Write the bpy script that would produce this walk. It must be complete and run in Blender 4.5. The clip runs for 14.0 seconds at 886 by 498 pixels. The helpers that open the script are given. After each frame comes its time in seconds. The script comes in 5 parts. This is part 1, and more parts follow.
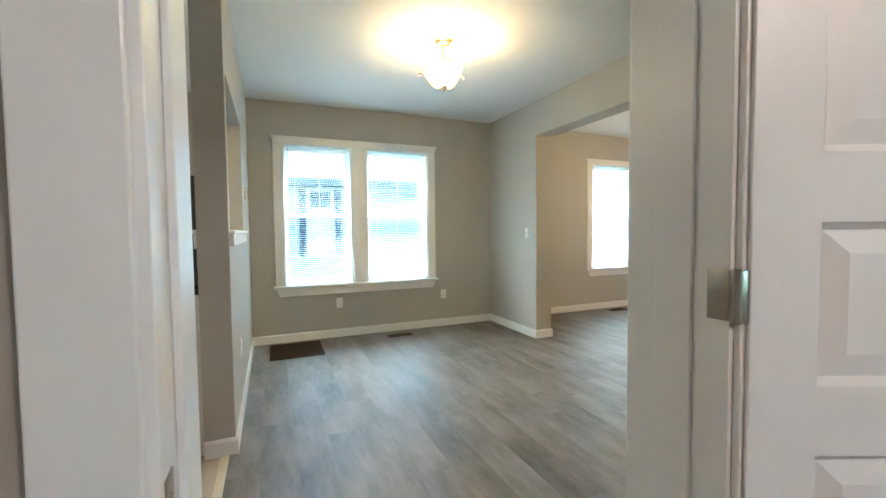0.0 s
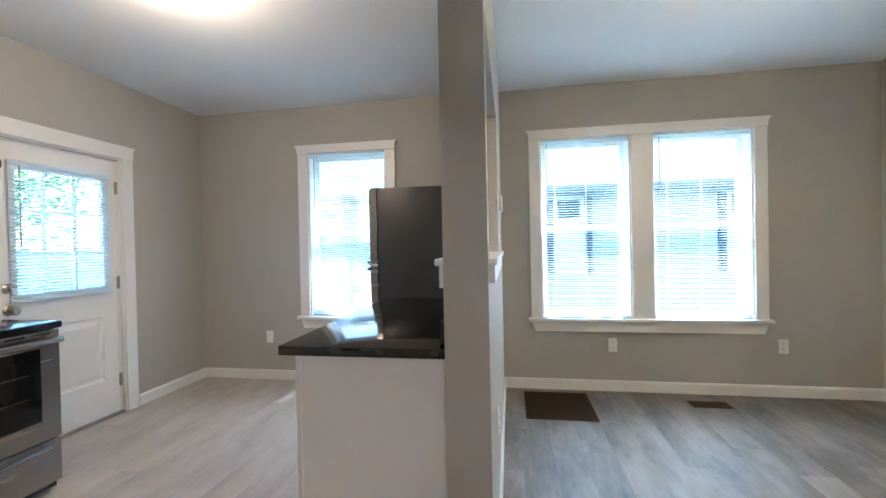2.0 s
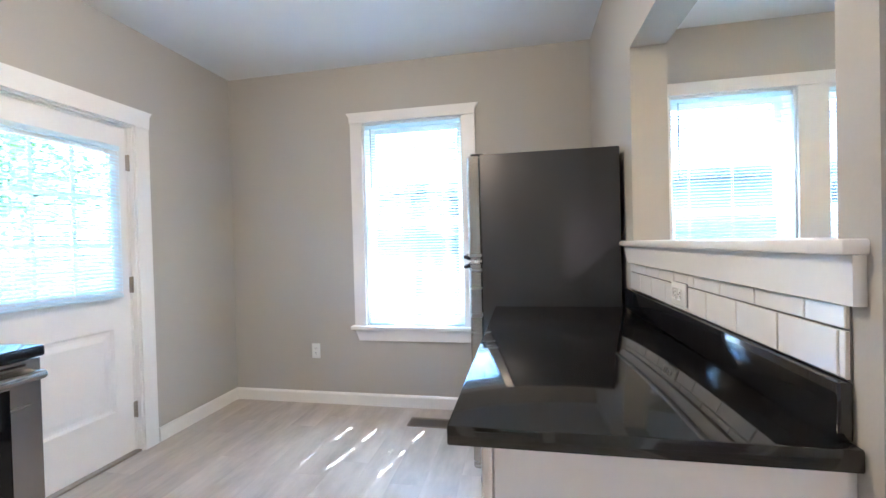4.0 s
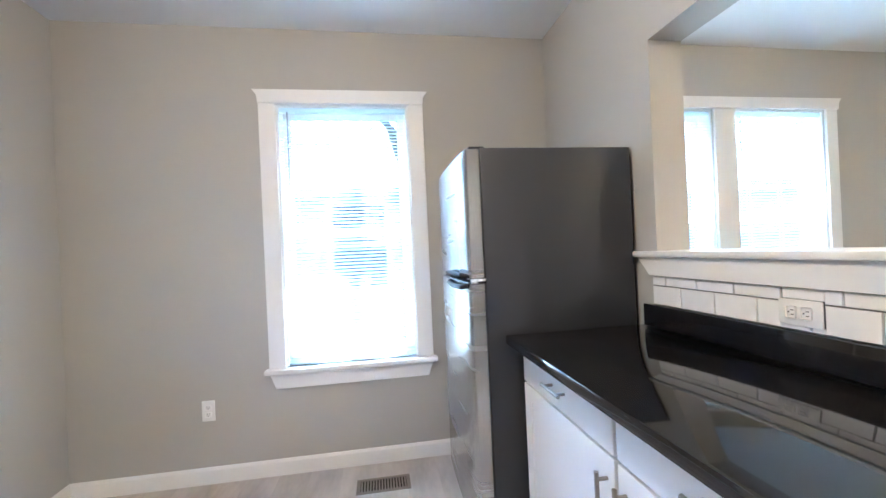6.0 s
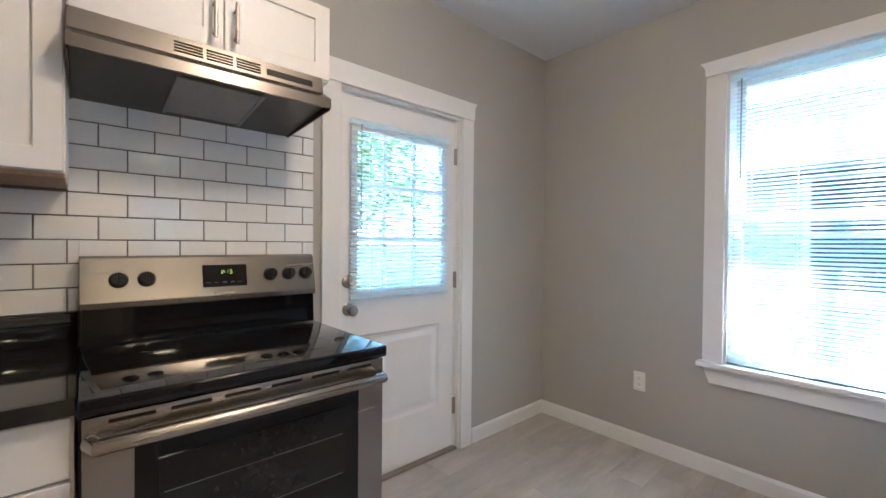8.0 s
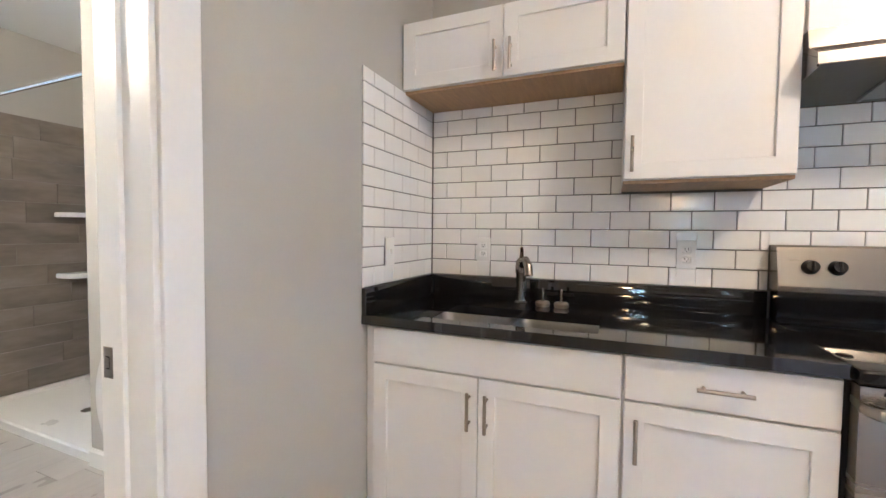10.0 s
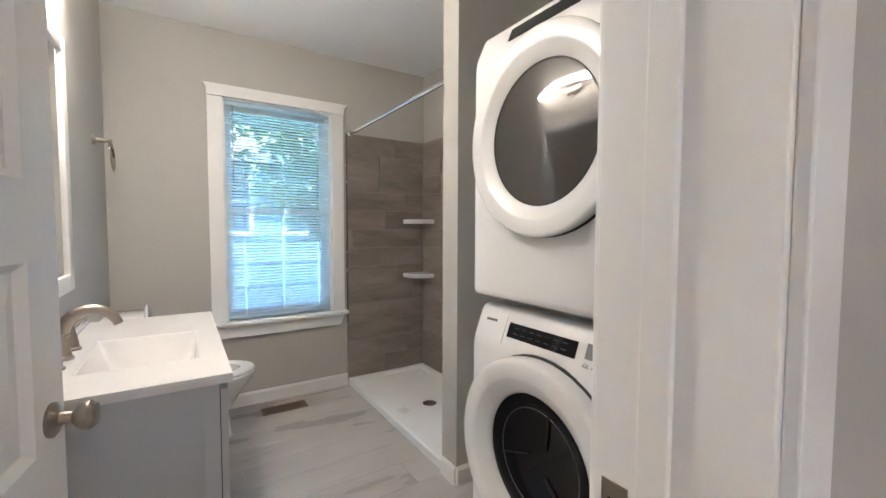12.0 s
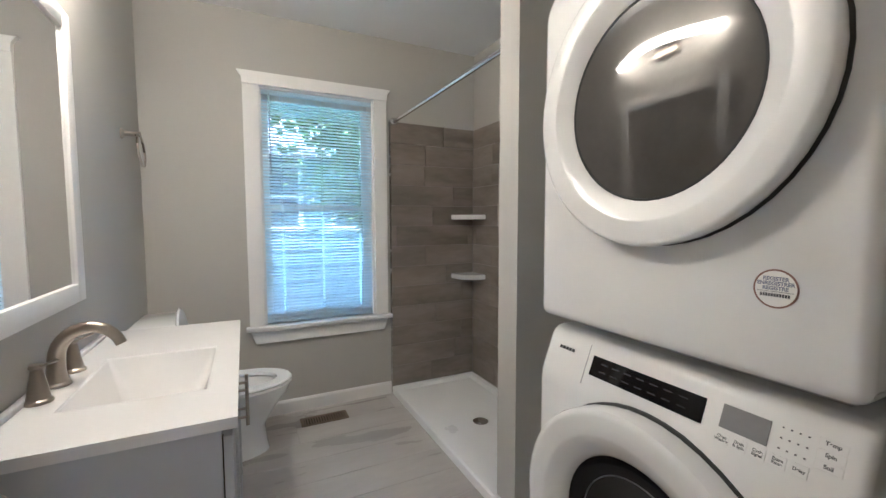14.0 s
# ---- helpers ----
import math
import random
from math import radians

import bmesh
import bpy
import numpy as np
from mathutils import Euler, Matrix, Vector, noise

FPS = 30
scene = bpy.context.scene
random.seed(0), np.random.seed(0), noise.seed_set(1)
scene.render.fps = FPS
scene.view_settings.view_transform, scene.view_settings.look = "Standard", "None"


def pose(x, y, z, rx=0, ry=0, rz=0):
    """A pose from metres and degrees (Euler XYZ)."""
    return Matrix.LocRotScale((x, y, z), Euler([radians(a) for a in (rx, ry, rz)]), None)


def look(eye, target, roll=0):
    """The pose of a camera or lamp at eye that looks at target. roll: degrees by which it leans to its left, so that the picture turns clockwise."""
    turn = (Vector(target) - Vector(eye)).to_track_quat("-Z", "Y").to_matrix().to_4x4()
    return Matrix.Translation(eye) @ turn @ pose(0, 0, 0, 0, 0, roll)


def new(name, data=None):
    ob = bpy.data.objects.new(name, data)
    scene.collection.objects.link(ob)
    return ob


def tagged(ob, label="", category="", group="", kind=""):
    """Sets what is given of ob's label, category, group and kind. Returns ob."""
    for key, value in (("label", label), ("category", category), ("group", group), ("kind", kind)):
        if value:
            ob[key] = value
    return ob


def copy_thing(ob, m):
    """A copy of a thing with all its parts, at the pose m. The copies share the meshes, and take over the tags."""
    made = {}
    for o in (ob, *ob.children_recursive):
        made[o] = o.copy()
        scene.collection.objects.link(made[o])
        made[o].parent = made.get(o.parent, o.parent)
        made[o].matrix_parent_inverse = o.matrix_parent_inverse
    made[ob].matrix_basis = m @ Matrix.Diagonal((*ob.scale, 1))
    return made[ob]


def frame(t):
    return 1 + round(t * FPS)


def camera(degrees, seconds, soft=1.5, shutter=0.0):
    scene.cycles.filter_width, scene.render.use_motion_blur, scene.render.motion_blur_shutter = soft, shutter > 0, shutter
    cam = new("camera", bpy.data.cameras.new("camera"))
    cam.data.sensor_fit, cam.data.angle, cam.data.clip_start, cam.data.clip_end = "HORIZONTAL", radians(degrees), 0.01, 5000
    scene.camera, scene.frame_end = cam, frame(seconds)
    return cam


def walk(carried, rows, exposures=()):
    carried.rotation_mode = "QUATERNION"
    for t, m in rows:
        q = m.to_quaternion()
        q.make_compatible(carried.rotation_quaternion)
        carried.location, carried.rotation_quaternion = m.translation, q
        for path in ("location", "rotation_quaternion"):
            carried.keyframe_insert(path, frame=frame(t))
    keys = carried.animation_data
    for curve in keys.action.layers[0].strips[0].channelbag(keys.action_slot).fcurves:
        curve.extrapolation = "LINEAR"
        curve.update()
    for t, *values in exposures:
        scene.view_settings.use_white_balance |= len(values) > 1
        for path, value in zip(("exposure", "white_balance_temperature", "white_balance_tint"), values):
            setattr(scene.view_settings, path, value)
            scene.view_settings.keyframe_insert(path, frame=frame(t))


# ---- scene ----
cam = camera(94.7, 14.0)
PATH = [
    (0, (0.177, -0.111, 1.206), (0.953, 1.73, 1.117), -0.6),
    (0.2, (0.203, 0.056, 1.19), (0.922, 1.921, 1.125), -0.6),
    (0.5, (0.272, 0.267, 1.247), (0.895, 2.166, 1.188), -0.6),
    (1, (0.297, 0.573, 1.26), (0.718, 2.528, 1.244), -0.7),
    (1.5, (0.224, 0.845, 1.291), (0.309, 2.843, 1.281), -0.8),
    (2, (0.043, 1.004, 1.272), (-0.282, 2.977, 1.252), -1.2),
    (2.2, (-0.05, 1.091, 1.289), (-0.519, 3.035, 1.249), -1.3),
    (4.3, (-0.766, 1.794, 1.229), (-1.095, 3.767, 1.211), -1.6),
    (4.5, (-0.835, 1.875, 1.249), (-1.076, 3.86, 1.246), -1.7),
    (5, (-1.008, 2.016, 1.24), (-1.046, 4.016, 1.236), -1.9),
    (5.5, (-1.222, 2.109, 1.278), (-1.019, 4.099, 1.275), -2.4),
    (6, (-1.295, 2.136, 1.269), (-0.98, 4.111, 1.272), -2.6),
    (6.5, (-1.294, 2.141, 1.259), (-1.152, 4.136, 1.253), -2.0),
    (7, (-1.253, 2.129, 1.264), (-1.788, 4.056, 1.288), -0.8),
    (7.5, (-1.216, 2.104, 1.252), (-2.351, 3.751, 1.263), 0.1),
    (8, (-1.21, 2.078, 1.246), (-2.711, 3.4, 1.222), 0.5),
    (8.5, (-1.182, 2.029, 1.243), (-2.936, 2.99, 1.197), 1.2),
    (9, (-1.121, 1.893, 1.239), (-3.064, 2.36, 1.161), 1.4),
    (9.1, (-1.095, 1.85, 1.232), (-3.064, 2.192, 1.153), 1.2),
    (9.2, (-1.062, 1.811, 1.229), (-3.05, 2.02, 1.148), 1.1),
    (11.3, (-1.057, 1.079, 1.247), (-2.305, -0.48, 1.144), 0.4),
    (11.4, (-1.061, 1.048, 1.248), (-2.286, -0.529, 1.14), 0.4),
    (11.5, (-1.067, 1.003, 1.239), (-2.268, -0.592, 1.133), 0.4),
    (12, (-1.161, 0.777, 1.281), (-2.24, -0.904, 1.178), 0.2),
    (12.5, (-1.239, 0.608, 1.308), (-2.19, -1.148, 1.195), 0.1),
    (13, (-1.324, 0.485, 1.31), (-2.184, -1.317, 1.195), 0.1),
    (13.5, (-1.348, 0.449, 1.302), (-2.181, -1.365, 1.178), 0.1),
    (14, (-1.306, 0.484, 1.307), (-2.182, -1.309, 1.169), -0.1),
]
walk(cam, [(t, look(eye, target, roll)) for t, eye, target, roll in PATH],
     [(0, 5.05, 5550, -4), (0.6, 5.1, 5550, 2), (1.4, 5.0, 5450, 5), (2.2, 5.0, 5250, 6.5), (4.3, 5.65, 5100, 7.5), (6.7, 5.8, 5050, 7.5), (7.05, 5.65, 5150, 7.5), (7.6, 5.05, 5300, 8),
      (8.4, 4.95, 5300, 8.5), (9.0, 5.4, 5250, 8.5), (9.2, 5.5, 5250, 8.5), (11.3, 5.75, 5300, 11.5), (11.6, 5.55, 5300, 11.5), (12.1, 5.1, 5200, 11), (12.6, 5.0, 5200, 11), (13.1, 4.95, 5100, 9), (14, 4.95, 5100, 9)])

# ---- light ----
world = bpy.data.worlds.new("sky")
scene.world = world
world.use_nodes = True
wn = world.node_tree.nodes
sky = wn.new("ShaderNodeTexSky")
sky.sky_type = "NISHITA"
sky.sun_disc = False
sky.sun_elevation = radians(62)
sky.sun_rotation = radians(12)
world.node_tree.links.new(sky.outputs[0], wn["Background"].inputs[0])
wn["Background"].inputs[1].default_value = 0.15

sun = new("sun", bpy.data.lights.new("sun", "SUN"))
sun.data.energy, sun.data.angle, sun.data.color = 2.0, radians(0.6), (1, 0.95, 0.88)
sun.matrix_world = look((0.098, 0.459, 0.883), (0, 0, 0))


def lamp(name, x, y, z, watts, colour, radius=0.05):
    ob = new(name, bpy.data.lights.new(name, "POINT"))
    ob.data.energy, ob.data.color, ob.data.shadow_soft_size = watts, colour, radius
    ob.location = (x, y, z)
    return ob


WARM = (1, 0.55, 0.22)
lamp("dining_lamp", 1.39, 2.71, 2.36, 0.28, (1, 0.46, 0.14), 0.07)
lamp("kitchen_lamp", -1.53, 2.7, 2.44, 1.05, (1, 0.70, 0.46), 0.11)
# Added lamp: brightens the bedroom side of the doorway from out of view.
lamp("added_bedroom_lamp", 1.3, -1.6, 2.42, 1.8, (1, 0.7, 0.62), 0.09)
lamp("fan_lamp", 4.7, 2.68, 2.06, 1.6, WARM, 0.1)

# ---- materials ----


def mat(name, colour, rough=0.5, metal=0.0, vary=0.06, scale=3.0, fine=60.0, bump=0.0, coat=0.0, stretch=(1, 1, 1), rand=0.0, spec=0.5, rough_vary=0.08, grain=0.4):
    """A painted, metal, plastic or wood surface: broad and fine variation of colour and gloss, fine relief."""
    m = bpy.data.materials.new(name)
    m.use_nodes = True
    n, l = m.node_tree.nodes, m.node_tree.links
    b = n["Principled BSDF"]
    geo = n.new("ShaderNodeNewGeometry")
    mp = n.new("ShaderNodeMapping")
    mp.inputs["Scale"].default_value = stretch
    l.new(geo.outputs["Position"], mp.inputs["Vector"])
    if rand:
        info = n.new("ShaderNodeObjectInfo")
        sc = n.new("ShaderNodeMath")
        sc.operation = "MULTIPLY"
        sc.inputs[1].default_value = 37.0
        l.new(info.outputs["Random"], sc.inputs[0])
        l.new(sc.outputs[0], mp.inputs["Location"])
    a = n.new("ShaderNodeTexNoise")
    a.inputs["Scale"].default_value, a.inputs["Detail"].default_value = scale, 5
    f = n.new("ShaderNodeTexNoise")
    f.inputs["Scale"].default_value, f.inputs["Detail"].default_value = fine, 4
    l.new(mp.outputs[0], a.inputs["Vector"])
    l.new(mp.outputs[0], f.inputs["Vector"])
    mix = n.new("ShaderNodeMath")
    mix.operation = "MULTIPLY_ADD"
    mix.inputs[1].default_value = 1 - grain
    l.new(a.outputs[0], mix.inputs[0])
    half = n.new("ShaderNodeMath")
    half.operation = "MULTIPLY"
    half.inputs[1].default_value = grain
    l.new(f.outputs[0], half.inputs[0])
    l.new(half.outputs[0], mix.inputs[2])
    src = mix.outputs[0]
    if rand:
        r = n.new("ShaderNodeMath")
        r.operation = "MULTIPLY_ADD"
        r.inputs[1].default_value, r.inputs[2].default_value = rand, -rand / 2
        l.new(info.outputs["Random"], r.inputs[0])
        s = n.new("ShaderNodeMath")
        l.new(src, s.inputs[0])
        l.new(r.outputs[0], s.inputs[1])
        src = s.outputs[0]
    ramp = n.new("ShaderNodeValToRGB")
    ramp.color_ramp.elements[0].position, ramp.color_ramp.elements[1].position = 0.3, 0.7
    ramp.color_ramp.elements[0].color = (*[max(0, c * (1 - vary)) for c in colour], 1)
    ramp.color_ramp.elements[1].color = (*[min(1, c * (1 + vary)) for c in colour], 1)
    l.new(src, ramp.inputs[0])
    l.new(ramp.outputs[0], b.inputs["Base Color"])
    rr = n.new("ShaderNodeMapRange")
    rr.inputs["To Min"].default_value, rr.inputs["To Max"].default_value = max(0, rough - rough_vary), min(1, rough + rough_vary)
    l.new(a.outputs[0], rr.inputs["Value"])
    l.new(rr.outputs[0], b.inputs["Roughness"])
    b.inputs["Metallic"].default_value = metal
    b.inputs["Coat Weight"].default_value = coat
    b.inputs["Coat Roughness"].default_value = 0.08
    b.inputs["Specular IOR Level"].default_value = spec
    if bump:
        bp = n.new("ShaderNodeBump")
        bp.inputs["Strength"].default_value, bp.inputs["Distance"].default_value = bump, 0.002
        l.new(f.outputs[0], bp.inputs["Height"])
        l.new(bp.outputs[0], b.inputs["Normal"])
    return m


def glow(name, colour, strength):
    m = bpy.data.materials.new(name)
    m.use_nodes = True
    b = m.node_tree.nodes["Principled BSDF"]
    b.inputs["Base Color"].default_value = (*colour, 1)
    b.inputs["Emission Color"].default_value = (*colour, 1)
    b.inputs["Emission Strength"].default_value = strength
    return m


def clear(name, tint=(1, 1, 1), rough=0.0):
    m = bpy.data.materials.new(name)
    m.use_nodes = True
    b = m.node_tree.nodes["Principled BSDF"]
    b.inputs["Base Color"].default_value = (*tint, 1)
    b.inputs["Roughness"].default_value = rough
    b.inputs["Transmission Weight"].default_value = 1.0
    return m


WALL = mat("greige_wall_paint", (0.462, 0.447, 0.413), 0.62, vary=0.03, scale=1.2, fine=180, bump=0.12, spec=0.35)
CEIL = mat("ceiling_paint", (0.79, 0.80, 0.81), 0.8, vary=0.02, scale=1.0, fine=120, bump=0.15, spec=0.2)
TRIM = mat("white_trim_paint", (0.82, 0.81, 0.79), 0.35, vary=0.025, scale=4, fine=70, bump=0.05)
DOORP = mat("white_door_paint", (0.83, 0.81, 0.79), 0.38, vary=0.025, scale=4, fine=70, bump=0.05)
CAB = mat("cabinet_white", (0.80, 0.785, 0.77), 0.4, vary=0.02, scale=3, fine=50, bump=0.03)
CABWOOD = mat("raw_maple_edge", (0.45, 0.29, 0.16), 0.55, vary=0.2, scale=6, fine=60, stretch=(1, 12, 1), bump=0.1)
GRANITE = mat("black_granite", (0.007, 0.007, 0.008), 0.06, vary=0.6, scale=40, fine=400, rough_vary=0.03, spec=0.9)
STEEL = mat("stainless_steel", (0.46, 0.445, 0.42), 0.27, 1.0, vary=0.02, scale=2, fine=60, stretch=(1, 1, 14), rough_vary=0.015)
# Brushed like STEEL, in a darker and warmer colour.
STEELH = mat("stainless_steel_darker", (0.35, 0.32, 0.285), 0.27, 1.0, vary=0.02, scale=2, fine=60, stretch=(1, 1, 14), rough_vary=0.015)
SINKSTEEL = mat("satin_sink_steel", (0.30, 0.285, 0.265), 0.36, 1.0, vary=0.08, scale=6)
FAUCETM = mat("dark_nickel", (0.24, 0.21, 0.185), 0.25, 1.0, vary=0.05, scale=8)
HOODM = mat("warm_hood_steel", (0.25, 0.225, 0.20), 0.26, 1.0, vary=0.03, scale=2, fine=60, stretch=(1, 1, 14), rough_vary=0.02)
# Duller, darker hood steel; the shade of the hollow underneath is in it.
HOODU = mat("shaded_hood_steel", (0.13, 0.125, 0.115), 0.42, 1.0, vary=0.1, scale=6)
NICKEL = mat("brushed_nickel", (0.38, 0.335, 0.285), 0.3, 1.0, vary=0.05, scale=8, fine=150)
CHROME = mat("chrome", (0.75, 0.75, 0.75), 0.08, 1.0, vary=0.02, rough_vary=0.03)
BRASS = mat("antique_brass", (0.50, 0.36, 0.19), 0.3, 1.0, vary=0.1, scale=10)
FRIDGE_SIDE = mat("dark_grey_steel_side", (0.036, 0.038, 0.044), 0.36, 0.0, spec=0.4, vary=0.05, scale=2, fine=300, bump=0.1)
BLACKGLASS = mat("black_glass", (0.006, 0.006, 0.007), 0.05, vary=0.2, rough_vary=0.02, spec=0.4)
BLACKPLASTIC = mat("black_plastic", (0.016, 0.016, 0.017), 0.4, vary=0.15, spec=0.3)
OVENGLASS = mat("oven_window_glass", (0.011, 0.011, 0.011), 0.07, vary=0.2, rough_vary=0.02, spec=0.4)
ENAMEL = mat("white_appliance_enamel", (0.77, 0.765, 0.76), 0.22, vary=0.015, coat=0.25, rough_vary=0.04)
DARKGLASS = mat("grey_door_glass", (0.07, 0.065, 0.06), 0.025, vary=0.08, spec=0.9, rough_vary=0.01)
RUBBER = mat("black_rubber", (0.015, 0.015, 0.015), 0.6)
LCD = mat("grey_lcd", (0.22, 0.22, 0.23), 0.25)
GREYTEXT = mat("grey_print", (0.3, 0.3, 0.32), 0.5)
DIMTEXT = mat("dim_print", (0.020, 0.020, 0.022), 0.5)
DARKTEXT = mat("dark_print", (0.06, 0.06, 0.07), 0.5)
PLATE = mat("white_plastic_plate", (0.84, 0.83, 0.80), 0.3, vary=0.01)
SLOT = mat("dark_slot", (0.022, 0.018, 0.015), 0.7, spec=0.1)
TILEW = mat("white_subway_glaze", (0.87, 0.86, 0.84), 0.12, vary=0.03, scale=6, fine=30, bump=0.03, rand=0.3, rough_vary=0.04)
GROUT = mat("grey_grout", (0.18, 0.174, 0.168), 0.85, vary=0.12, scale=12, fine=200, bump=0.3)
GROUTL = mat("light_grout", (0.33, 0.31, 0.29), 0.85, vary=0.12, scale=12, fine=200, bump=0.3)
PORCELAIN = mat("white_porcelain", (0.82, 0.82, 0.81), 0.1, vary=0.01, coat=0.5, rough_vary=0.03)
MARBLE = mat("cultured_marble_white", (0.74, 0.73, 0.725), 0.09, vary=0.02, scale=5, rough_vary=0.03)
PAN = mat("acrylic_shower_pan", (0.82, 0.82, 0.81), 0.3, vary=0.015)
VANITYP = mat("vanity_grey_paint", (0.47, 0.48, 0.50), 0.42, vary=0.02)
MIRROR = mat("mirror_silver", (0.9, 0.9, 0.9), 0.01, 1.0, vary=0.0, rough_vary=0.0)
VENTM = mat("brown_metal_register", (0.055, 0.031, 0.019), 0.7, 0.0, vary=0.15, scale=20, spec=0.08)
VENTG = mat("tan_metal_register", (0.22, 0.19, 0.16), 0.5, 0.3, vary=0.1, scale=20)
# Pane colour holds down the outdoor brightness seen through it.
GLASS = clear("outdoor_dimming_glass", (0.33, 0.40, 0.44))
GLASSC = clear("milder_dimming_glass", (0.41, 0.49, 0.53))
WAND = mat("clear_grey_plastic", (0.30, 0.31, 0.33), 0.3)
FROST = glow("lit_frosted_glass", (1, 0.76, 0.44), 0.9)
BOWL = glow("bright_frosted_bowl", (1, 0.75, 0.42), 1.9)
TUBE = glow("lit_vanity_diffuser", (1, 0.79, 0.55), 3.4)
DISPLAY = glow("green_digits", (0.6, 0.9, 0.12), 0.025)

RING = mat("grey_ring_print", (0.02, 0.02, 0.021), 0.12)
RACK = mat("dim_rack_wire", (0.1, 0.1, 0.1), 0.4)
DARKBLADE = mat("dark_fan_blade", (0.03, 0.022, 0.018), 0.45, vary=0.3, scale=4, stretch=(6, 1, 1))


def plank_material(name, dark, light, rough, along):
    """Wood-look boards: each with its own tone, grain drawn out along the board, broad smoky patches."""
    st = (6, 1.7, 6) if along == "y" else (1.7, 6, 6)
    m = mat(name, [(a + b) / 2 for a, b in zip(dark, light)], rough, vary=0.2, scale=1.0, fine=6.0, stretch=st, bump=0.04, spec=0.42, rand=0.06, rough_vary=0.12, grain=0.22)
    n = m.node_tree.nodes
    ramp = next(x for x in n if x.type == "VALTORGB")
    ramp.color_ramp.elements[0].color, ramp.color_ramp.elements[1].color = (*dark, 1), (*light, 1)
    ramp.color_ramp.elements[0].position, ramp.color_ramp.elements[1].position = 0.27, 0.73
    return m


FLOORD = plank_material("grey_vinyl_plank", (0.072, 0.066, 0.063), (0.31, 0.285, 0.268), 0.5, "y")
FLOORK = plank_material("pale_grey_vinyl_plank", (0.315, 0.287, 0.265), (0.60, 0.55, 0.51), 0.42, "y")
FLOORB = plank_material("pale_wood_look_tile", (0.39, 0.37, 0.352), (0.53, 0.508, 0.485), 0.3, "x")
SHOWERT = plank_material("brown_wood_look_tile", (0.15, 0.127, 0.107), (0.34, 0.298, 0.257), 0.4, "x")
SHOWERT2 = plank_material("brown_wood_look_tile_side", (0.15, 0.127, 0.107), (0.34, 0.298, 0.257), 0.4, "y")

SLAT = bpy.data.materials.new("sky_tinted_slat")
SLAT.use_nodes = True
_n, _l = SLAT.node_tree.nodes, SLAT.node_tree.links
# White vinyl, with the sky's blue cast put into both colours.
_n["Principled BSDF"].inputs["Base Color"].default_value = (0.84, 0.88, 0.90, 1)
_n["Principled BSDF"].inputs["Roughness"].default_value = 0.4
_t = _n.new("ShaderNodeBsdfTranslucent")
_t.inputs[0].default_value = (0.84, 0.95, 1.0, 1)
_mx = _n.new("ShaderNodeMixShader")
_mx.inputs[0].default_value = 0.72
_l.new(_n["Principled BSDF"].outputs[0], _mx.inputs[1])
_l.new(_t.outputs[0], _mx.inputs[2])
_l.new(_mx.outputs[0], _n["Material Output"].inputs[0])

# ---- building blocks ----


def link(name, bm, material, parent=None, smooth=False):
    me = bpy.data.meshes.new(name)
    bm.to_mesh(me)
    bm.free()
    me.materials.append(material)
    if smooth:
        me.polygons.foreach_set("use_smooth", [True] * len(me.polygons))
        me.set_sharp_from_angle(angle=radians(35))
    ob = new(name, me)
    ob.parent = parent
    return ob


def part(name, bm, material, parent, label="", smooth=True):
    ob = link(name, bm, material, parent, smooth)
    if label:
        ob["label"] = label
    return ob


def thing(name, label, category, m=None, group="", kind=""):
    ob = new(name)
    ob.empty_display_size = 0.1
    ob.matrix_world = m or Matrix()
    return tagged(ob, label, category, group, kind)


def box(bm, x0, y0, z0, x1, y1, z1, bevel=0.0, seg=2, m=None):
    t = Matrix.LocRotScale(((x0 + x1) / 2, (y0 + y1) / 2, (z0 + z1) / 2), None, (abs(x1 - x0), abs(y1 - y0), abs(z1 - z0)))
    vs = bmesh.ops.create_cube(bm, size=1, matrix=t)["verts"]
    if bevel:
        es = list({e for v in vs for e in v.link_edges})
        vs = list({v for f in bmesh.ops.bevel(bm, geom=es, offset=bevel, segments=seg, affect="EDGES", profile=0.5)["faces"] for v in f.verts} | {v for v in vs if v.is_valid})
    if m is not None:
        bmesh.ops.transform(bm, matrix=m, verts=vs)
    return bm


def cyl(bm, p, q, r, r2=None, n=20):
    p, q = Vector(p), Vector(q)
    m = Matrix.Translation((p + q) / 2) @ (q - p).to_track_quat("Z", "Y").to_matrix().to_4x4()
    bmesh.ops.create_cone(bm, cap_ends=True, segments=n, radius1=r, radius2=r if r2 is None else r2, depth=(q - p).length, matrix=m)
    return bm


def lathe(bm, profile, n=32, m=None):
    """A turned body: (radius, height) pairs round the z axis."""
    m = m or Matrix()
    rings = []
    for r, z in profile:
        if r < 1e-6:
            rings.append([bm.verts.new(m @ Vector((0, 0, z)))])
        else:
            rings.append([bm.verts.new(m @ Vector((r * math.cos(2 * math.pi * i / n), r * math.sin(2 * math.pi * i / n), z))) for i in range(n)])
    for a, b in zip(rings, rings[1:]):
        for i in range(n):
            j = (i + 1) % n
            if len(a) == 1 and len(b) > 1:
                bm.faces.new((a[0], b[i], b[j]))
            elif len(b) == 1 and len(a) > 1:
                bm.faces.new((a[i], a[j], b[0]))
            elif len(a) > 1:
                bm.faces.new((a[i], a[j], b[j], b[i]))
    bmesh.ops.recalc_face_normals(bm, faces=bm.faces)
    return bm


